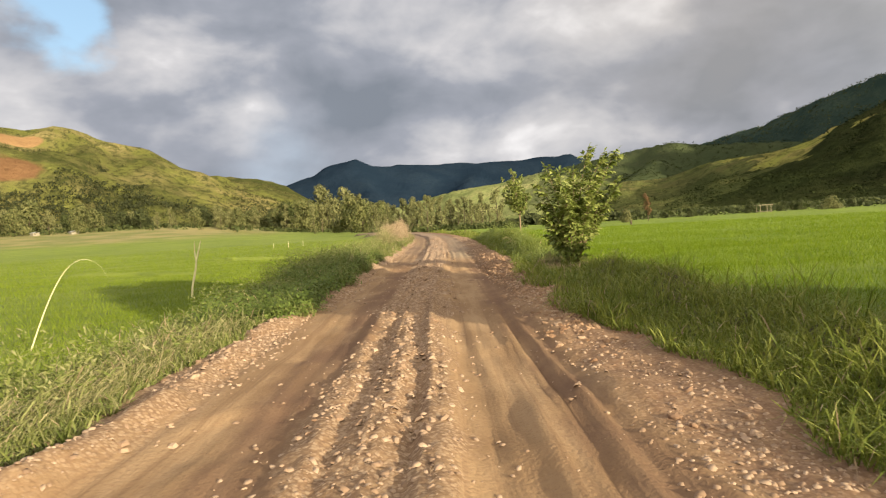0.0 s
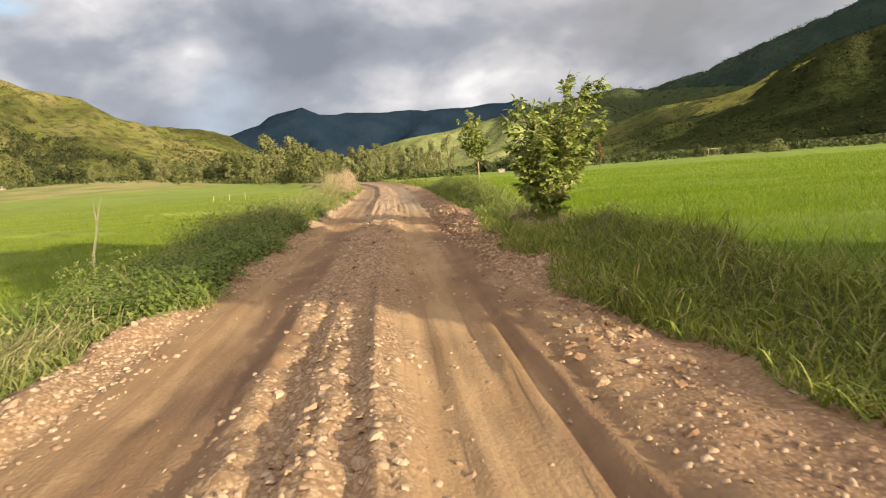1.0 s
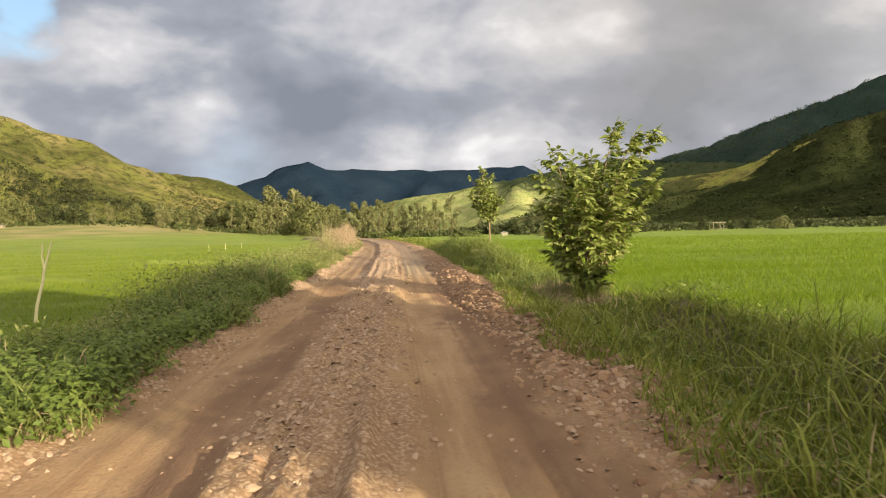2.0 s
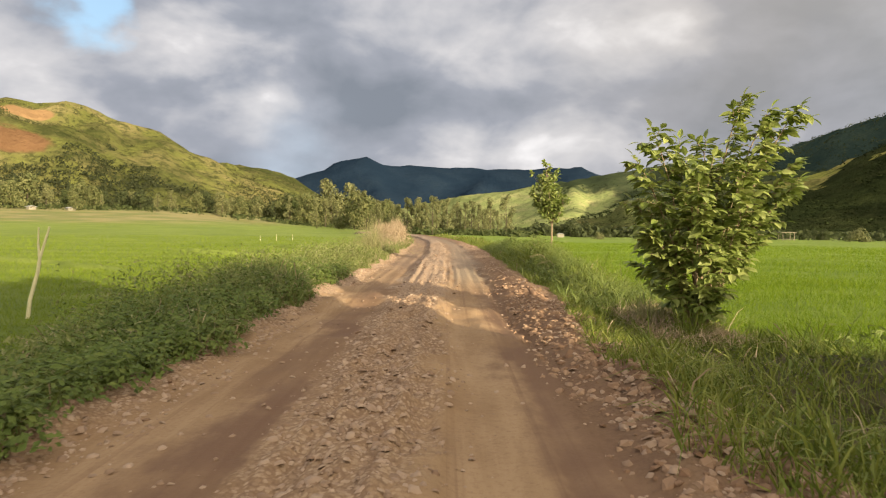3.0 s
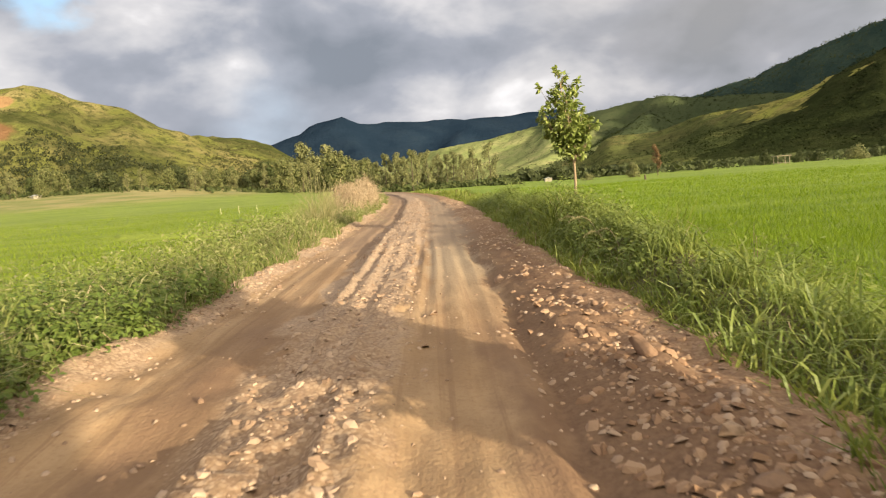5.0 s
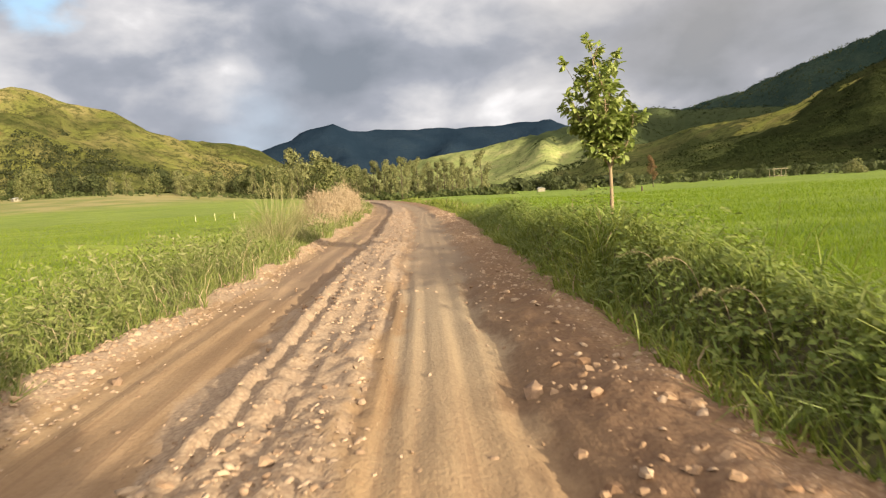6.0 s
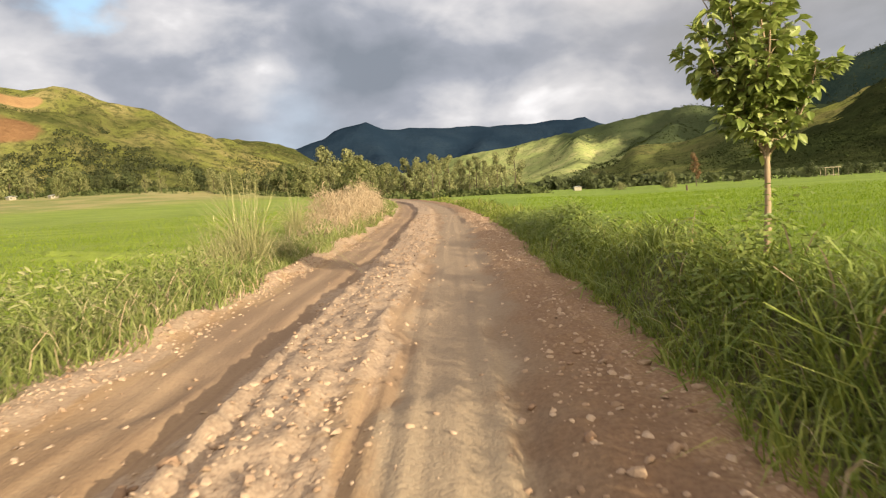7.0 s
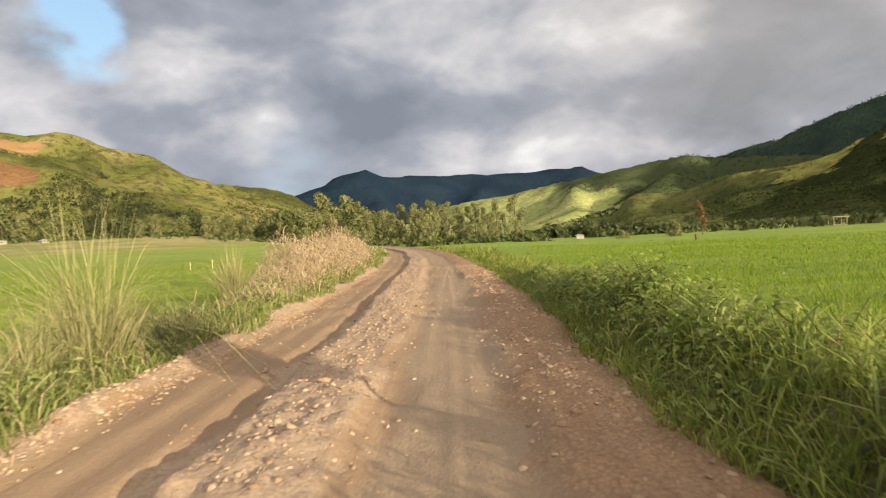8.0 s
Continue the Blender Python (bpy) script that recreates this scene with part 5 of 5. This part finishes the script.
def build_stones():
    rng = np.random.default_rng(91)
    shapes = [stone_mesh(i) for i in range(8)]
    x, y, ok = stone_spots(700, rng, 4.5, 46)
    z = road_height(x, y)
    for i in np.nonzero(ok)[0][:300]:
        o = part("stone", shapes[i % 8], ROAD)
        s = x[i] - road_middle(y[i])
        size = (0.03 + (0.04 + 0.095 * math.exp(-((y[i] - 21) / 8) ** 2)) * rng.random() ** 1.5) if s > 1.5 else 0.025 + 0.045 * rng.random() ** 2
        o.matrix_basis = Matrix.Translation((x[i], y[i], z[i] + size * 0.1)) @ Euler((rng.normal(0, .3), rng.normal(0, .3), rng.uniform(0, 6.28))).to_matrix().to_4x4() @ Matrix.Diagonal((size, size, size, 1))
    # coarse rubble pushed up along the right edge
    n = 2900
    y = 6 + 24 * rng.random(n)
    s = 2.2 + 0.33 * rng.normal(0, 1, n) + 0.2 * fbm(y * 0.6, y * 0, 33, 3)
    ok = (s > 1.45) & (s < 3.1) & (rng.random(n) < step(y, 6, 11) * (1 - 0.75 * step(y, 23, 28)))
    x, y = (s + road_middle(y))[ok], y[ok]
    lumps("rubble", "broken pinkish rock pushed up along the road's edge", x, y, 0.018 + 0.058 * rng.random(len(x)) ** 2.0, rng, RUBBLE, False)
    # broken stone of the left berm and the middle ridge
    n = 4800
    y = 5 + 41 * rng.random(n)
    left = rng.random(n) < 0.45 + 0.35 * step(y, 28, 33)
    s = np.where(left, -2.42 + 0.24 * rng.normal(0, 1, n), -0.2 + 0.36 * rng.normal(0, 1, n))
    ok = (s > -3.0) & (rng.random(n) < 0.55 + 1.3 * fbm(s * 1.2, y * 0.4, 99, 3))
    x, y = (s + road_middle(y))[ok], y[ok]
    lumps("broken_stone", "pale broken stone along the berm and the middle ridge", x, y, 0.016 + 0.045 * rng.random(len(x)) ** 2.2, rng, GRAVEL, False)
    # finer rubble, too small and too many to tell apart
    n = 46000
    x, y, ok = stone_spots(n, rng, 3.5, 70)
    ok &= (x - road_middle(y) < 1.2) | (rng.random(n) < 1 - 0.5 * step(y, 25, 29))
    x, y = x[ok], y[ok]
    n = len(x)
    size = (0.008 + 0.034 * rng.random(n) ** 2.4) * (1 + 0.25 * np.exp(-((y - 17) / 6) ** 2)) + 0.0003 * np.clip(y - 40, 0, 60)
    size = size * (1 + (0.5 * step(y, 11, 15) - 0.15) * step(x - road_middle(y), 1.3, 1.7) * rng.random(n))
    lumps("gravel", "loose pinkish gravel", x, y, size, rng, GRAVEL, True)


# ---------------------------------------------------------------- single things
def build_dry_bush():
    rng = np.random.default_rng(121)
    n = 19000
    y = rng.uniform(52, 76, n)
    u = rng.random(n)
    top = 0.45 + 1.75 * step(y, 53, 60) * (1 - 0.3 * step(y, 70, 76))
    x = road_middle(y) - 3.0 - 2.3 * rng.random(n)
    ring = (x - road_middle(y) + 4.1) / 1.15
    z = land_height(x, y)
    high = top * np.clip(1.15 - 0.5 * ring ** 2, 0.3, 1) * (1 + 0.6 * fbm(x * 1.1, y * 0.7, 3, 3))
    root = np.stack([x, y, z + u * high * 0.85], 1)
    v1, f1 = blades(root, rng.uniform(0.15, 0.55, n), np.full(n, 0.022), rng.uniform(0.3, 2.2, n), rng.uniform(0, 6.28, n), 1.0, rng)
    thing("dry_bush", "heap of dry tan brushwood beside the road", "bush", kind="stuff", data=mesh("dry_bush", v1, f1, STRAW))


def reed_clump(at, high, wide, n, seed, label, material):
    rng = np.random.default_rng(seed)
    a = rng.uniform(0, 6.28, n)
    r = 0.25 * wide * np.sqrt(rng.random(n))
    root = np.stack([at[0] + r * np.cos(a), at[1] + r * np.sin(a), np.full(n, at[2])], 1)
    h = high * (0.35 + 0.75 * rng.random(n) ** 0.8)
    v, f = blades(root, h, rng.uniform(0.005, 0.013, n), rng.uniform(0.05, 1.0, n) * wide, a + rng.normal(0, 1.1, n), 1.2, rng)
    thing("reed_clump", label, "grass", kind="stuff", data=mesh("reed_clump", v, f, material))


def build_small_things():
    # split bamboo marker in the left paddy
    v, f = tubes([([(-10.1, 26.3, -1.1), (-10.02, 26.33, -0.3), (-9.86, 26.4, 0.4), (-9.82, 26.42, 0.75)], [0.052, 0.048, 0.045, 0.04]),
                  ([(-9.82, 26.42, 0.72), (-9.72, 26.45, 1.1), (-9.62, 26.5, 1.5)], [0.036, 0.032, 0.02]), ([(-9.83, 26.42, 0.72), (-9.86, 26.42, 1.1), (-9.83, 26.4, 1.48)], [0.034, 0.028, 0.018])], 6)
    thing("stake", "forked pale bamboo stake standing in the paddy", "stake", data=mesh("stake", v, f, PALE, True))
    # arching dry reed by the bank
    pts = []
    for i in range(17):
        u = i / 16
        pts.append((-9.5 + 1.9 * u, 15.0, -0.9 + 2.2 * math.sin(math.pi * (0.02 + 0.66 * u)) + (-0.12 if u == 1 else 0)))
    v, f = tubes([(pts, [0.020 - 0.0012 * i for i in range(17)])], 6)
    thing("reed", "single pale dry reed bent into an arch", "reed", data=mesh("reed", v, f, PALE, True))
    # low earth bunds across the left paddy
    for i, (x0, y0, x1, y1) in enumerate(((-9.6, 57.6, -20.5, 62.8), (-14.5, 62.2, -26, 68.5), (-9.5, 70.5, -21, 84), (-13.5, 41.0, -30, 52.5))):
        u, w = np.linspace(0, 1, 60), np.linspace(-1, 1, 7)
        ug, wg = np.meshgrid(u, w)
        swing = 0.8 * fbm(ug * 4, ug * 0 + i, 53 + i, 3)
        dx, dy = x1 - x0, y1 - y0
        far = math.hypot(dx, dy)
        px, py = x0 + dx * ug - dy / far * (wg * 0.42 + swing), y0 + dy * ug + dx / far * (wg * 0.42 + swing)
        pz = land_height(px, py) - 0.04 + (1 - wg * wg) * (0.30 + 0.16 * fbm(px * 1.3, py * 1.3, 57, 3)) * np.sin(np.pi * np.clip(ug, 0.0, 1.0)) ** 0.5
        j = (np.arange(6)[:, None] * 60 + np.arange(59)[None, :]).ravel()
        thing("paddy_bund", "low grassy earth bund between rice plots", "bund", "paddy bunds", data=mesh("paddy_bund", np.stack([px, py, pz], -1).reshape(-1, 3), np.stack([j, j + 1, j + 61, j + 60], 1), FIELD, True))
    # long bleached grass lodged by the wind on the near left bank
    rng = np.random.default_rng(167)
    n = 2600
    y, sx = 4.5 + 8.5 * rng.random(n), 3.15 + 1.5 * rng.random(n)
    x = road_middle(y) - sx
    root = np.stack([x, y, footing(x, y) - 0.02], 1)
    v, f = blades(root, rng.uniform(0.4, 0.85, n) * (0.6 + 0.4 * step(sx, 3.15, 3.8)), rng.uniform(0.006, 0.013, n), rng.uniform(0.5, 1.1, n), rng.normal(0.6, 0.8, n), 0.9, rng)
    thing("lodged_grass", "long bleached grass leaning over the bank", "grass", kind="stuff", data=mesh("lodged_grass", v, f, REED))
    # white marker posts
    v, f = tubes([([(0, 0, -0.3), (0.02, 0, 0.6), (0.03, 0, 1.25)], [0.034, 0.032, 0.026])], 6)
    post = thing("marker_post", "white wooden post standing in the rice", "post", "marker posts", at=(-22.7, 108.2, -1.0), data=mesh("marker_post", v, f, PALE, True))
    copy_thing(post, Matrix.Translation((-25.05, 108.1, -1.0)) @ Matrix.Rotation(1.0, 4, "Z"))
    copy_thing(post, Matrix.Translation((-27.4, 108.0, -1.15)) @ Matrix.Rotation(2.2, 4, "Z"))
    reed_clump((-3.85, 45.2, 0.0), 2.75, 1.3, 560, 141, "tall clump of dry feathery reed grass", REED)
    reed_clump((-4.7, 45.4, -0.1), 1.6, 1.25, 320, 143, "lower spreading clump of reed grass", REED)
    reed_clump((-3.6, 47.2, 0.0), 0.95, 1.1, 420, 145, "knee-high tuft of yellowing grass", REED)
    reed_clump((-4.2, 44.3, -0.1), 1.1, 1.1, 420, 149, "low tangle of bleached grass round the reeds", REED)
    reed_clump((-4.7, 53.3, -0.1), 2.1, 0.7, 500, 147, "upright clump of green-gold grass by the brushwood", REED)
    for i, (x, y) in enumerate(((3.75, 20.0), (3.5, 21.2), (4.6, 19.6), (5.2, 20.9))):
        reed_clump((x, y, float(land_height(x, y))), 0.62, 0.9, 260, 151 + i, "tuft of yellowing grass at the young tree's foot", REED if i % 2 else GRASS)
    # dry litter lying round the young tree's foot
    rng = np.random.default_rng(163)
    n = 3200
    y, s = 20.6 + rng.normal(0, 1.1, n), 3.4 + 1.9 * rng.random(n)
    x = s + road_middle(y)
    v, f = blades(np.stack([x, y, land_height(x, y) + 0.02 + 0.12 * rng.random(n)], 1), rng.uniform(0.08, 0.3, n), rng.uniform(0.008, 0.022, n), rng.uniform(0.7, 2.0, n), rng.uniform(0, 6.28, n), 0.5, rng, True)
    thing("dry_litter", "tan dry stalks and leaves lying on the bank", "litter", kind="stuff", data=mesh("dry_litter", v, f, STRAW))
    # dark stump in the right paddy
    v, f = tubes([([(0, 0, -0.3), (0.03, 0.0, 0.35), (-0.03, 0.02, 0.75), (0.06, 0, 1.05)], [0.24, 0.2, 0.17, 0.10]), ([(-0.02, 0, 0.6), (-0.2, 0.05, 0.95)], [0.07, 0.04])], 8)
    thing("stump", "weathered dark tree stump standing in the rice", "stump", at=(43.5, 152.6, float(land_height(43.5, 152.6))), data=mesh("stump", v, f, FAR_BARK, True))
    # pale seed heads bowing out of the right verge
    for i, (x, y, top, reach, turn) in enumerate(((3.35, 32.1, 0.34, 0.5, 2.6), (3.3, 30.9, 0.42, 0.5, 3.0), (3.25, 30.2, 0.36, 0.4, 3.4), (3.3, 29.6, 0.4, 0.45, 2.2))):
        z0 = float(land_height(x, y))
        pts = [(x + reach * u ** 1.6 * math.cos(turn), y + reach * u ** 1.6 * math.sin(turn), z0 + top * math.sin(min(u * 2.2, 2.35)) * 1.05) for u in [j / 9 for j in range(10)]]
        base = thing("seed_stalk", "pale bowed grass stalk with a feathery head", "grass stalk", "seed stalks", at=(0, 0, 0))
        v, f = tubes([(pts, [0.006 - 0.0004 * j for j in range(10)])], 5)
        part("stem", mesh("stem", v, f, STRAW, True), base)
        rng = np.random.default_rng(160 + i)
        u = rng.random(70)
        tip = np.array(pts[6:])
        at = np.stack([np.interp(u * 3, range(4), tip[:, a]) for a in range(3)], 1) + rng.normal(0, 0.012, (70, 3))
        v, f = leaf_cloud(at, rng.normal(0, 1, (70, 3)), np.full(70, 0.022), rng, 0.3)
        part("seed_head", mesh("seed_head", v, f, REED), base, "pale feathery seed head")
    # taller weeds with yellowing and rust-tinted leaves
    for i, (x, y, top) in enumerate(((3.75, 38.4, 0.55), (3.8, 39.3, 0.4), (3.85, 38.9, 0.38), (3.9, 41.6, 0.45), (4.0, 43.0, 0.42), (4.1, 36.9, 0.38))):
        rng = np.random.default_rng(170 + i)
        z0 = float(land_height(x, y))
        base = thing("tall_weed", "leggy weed with yellow and rusty leaves", "weed", "tall weeds", at=(x, y, z0))
        line = [(0, 0, -0.05), (0.02, 0.01, top * 0.5), (0.05, -0.02, top)]
        v, f = tubes([(line, [0.008, 0.006, 0.003])], 5)
        part("stem", mesh("stem", v, f, BARK, True), base)
        for j in range(14):
            u = 0.3 + 0.7 * (j + rng.random()) / 14
            size = rng.uniform(0.11, 0.2)
            lv, lf = leaf_mesh(size, 0.4 * size)
            turn = Matrix.Rotation(rng.uniform(0, 6.28), 4, "Z") @ Matrix.Rotation(rng.uniform(-0.5, 0.6), 4, "X")
            leaf = part("leaf", mesh("leaf", lv * (1, 1, 1), lf, RUST_LEAF if j % 5 == 0 else OWN_LEAF), base)
            leaf.matrix_basis = Matrix.Translation((0.05 * u, 0, top * u)) @ turn
    build_hut()


def box_mesh(name, size, at, material, bevel=0.02):
    bm = bmesh.new()
    bmesh.ops.create_cube(bm, size=1.0, matrix=Matrix.Translation(at) @ Matrix.Diagonal((*size, 1)))
    if bevel:
        bmesh.ops.bevel(bm, geom=bm.edges[:], offset=bevel, segments=1, affect="EDGES")
    me = bpy.data.meshes.new(name)
    bm.to_mesh(me)
    bm.free()
    me.materials.append(material)
    return me


def roof_mesh(name, wide, deep, low, high, over, thick, material):
    """A gabled roof with thickness."""
    w, d = wide / 2 + over, deep / 2 + over
    sec = [(-w, low), (0, high), (w, low), (w, low - thick), (0, high - thick), (-w, low - thick)]
    v = [(x, -d, z) for x, z in sec] + [(x, d, z) for x, z in sec]
    bm = bmesh.new()
    vs = [bm.verts.new(p) for p in v]
    for i in range(6):
        j = (i + 1) % 6
        bm.faces.new((vs[i], vs[j], vs[j + 6], vs[i + 6]))
    bm.faces.new((vs[0], vs[5], vs[4], vs[1])), bm.faces.new((vs[1], vs[4], vs[3], vs[2]))
    bm.faces.new((vs[6], vs[7], vs[10], vs[11])), bm.faces.new((vs[7], vs[8], vs[9], vs[10]))
    bmesh.ops.recalc_face_normals(bm, faces=bm.faces[:])
    me = bpy.data.meshes.new(name)
    bm.to_mesh(me)
    bm.free()
    me.materials.append(material)
    return me


def build_hut():
    a = radians(25.9)
    hut = thing("field_shelter", "small open wooden shelter at the paddy's edge", "shelter", at=(243 * math.sin(a), 243 * math.cos(a), -1.75))
    hut.scale = (1.6, 1.6, 1.6)
    for x in (-1.1, 1.1):
        for y in (-0.8, 0.8):
            part("post", box_mesh("post", (0.10, 0.10, 1.6), (x, y, 0.8), WOOD), hut)
    part("roof", box_mesh("roof", (2.9, 2.1, 0.12), (0, 0, 1.66), WOOD), hut)
    part("platform", box_mesh("platform", (2.3, 1.7, 0.07), (0, 0, 0.35), WOOD), hut)
    for az, far, wide, deep, high in ((-34.6, 415, 7.0, 4.5, 2.2), (-31.4, 424, 3.4, 2.8, 1.7), (-28.9, 420, 3.8, 2.6, 1.4), (-19.4, 432, 6.0, 3.6, 1.8)):
        a = radians(az)
        x, y = far * math.sin(a), far * math.cos(a)
        house = thing("farmhouse", "small pale farmhouse with a tin roof below the hill", "house", "farmhouses", at=(x, y, float(land_height(x, y)) - 0.1))
        house.rotation_euler.z = -a + 0.5
        part("wall", box_mesh("wall", (wide, deep, high), (0, 0, high / 2), PLASTER), house)
        part("roof", roof_mesh("roof", wide, deep, high, high + 0.17 * wide, 0.5, 0.12, TIN), house)
        door = part("door", box_mesh("door", (0.8, 0.08, 0.75 * high), (0.2 * wide, -deep / 2 - 0.03, 0.4 * high), WOOD, 0.01), house, "grey wooden door")
        part("handle", box_mesh("handle", (0.03, 0.05, 0.12), (0.2 * wide + 0.3, -deep / 2 - 0.09, 0.4 * high), DARK, 0.0), door)
        window = part("window", box_mesh("window", (0.9, 0.06, 0.6), (-0.22 * wide, -deep / 2 - 0.02, high * 0.62), WOOD, 0.01), house, "window in a wooden frame")
        for side in (-0.2, 0.2):
            part("pane", box_mesh("pane", (0.34, 0.03, 0.46), (-0.22 * wide + side, -deep / 2 - 0.06, high * 0.62), DARK, 0.0), window)
    a = radians(9.2)
    shed = thing("farmhouse", "low white shed beyond the rice", "house", "farmhouses", at=(200 * math.sin(a), 200 * math.cos(a), -1.05))
    part("wall", box_mesh("wall", (1.8, 1.4, 0.9), (0, 0, 0.45), PLASTER), shed)
    part("roof", roof_mesh("roof", 1.8, 1.4, 0.9, 1.2, 0.15, 0.08, TIN), shed)


build_scrub()
build_far_trees()
build_road_trees()
build_rice()
build_verge()
build_dry_bush()
build_small_things()
build_stones()
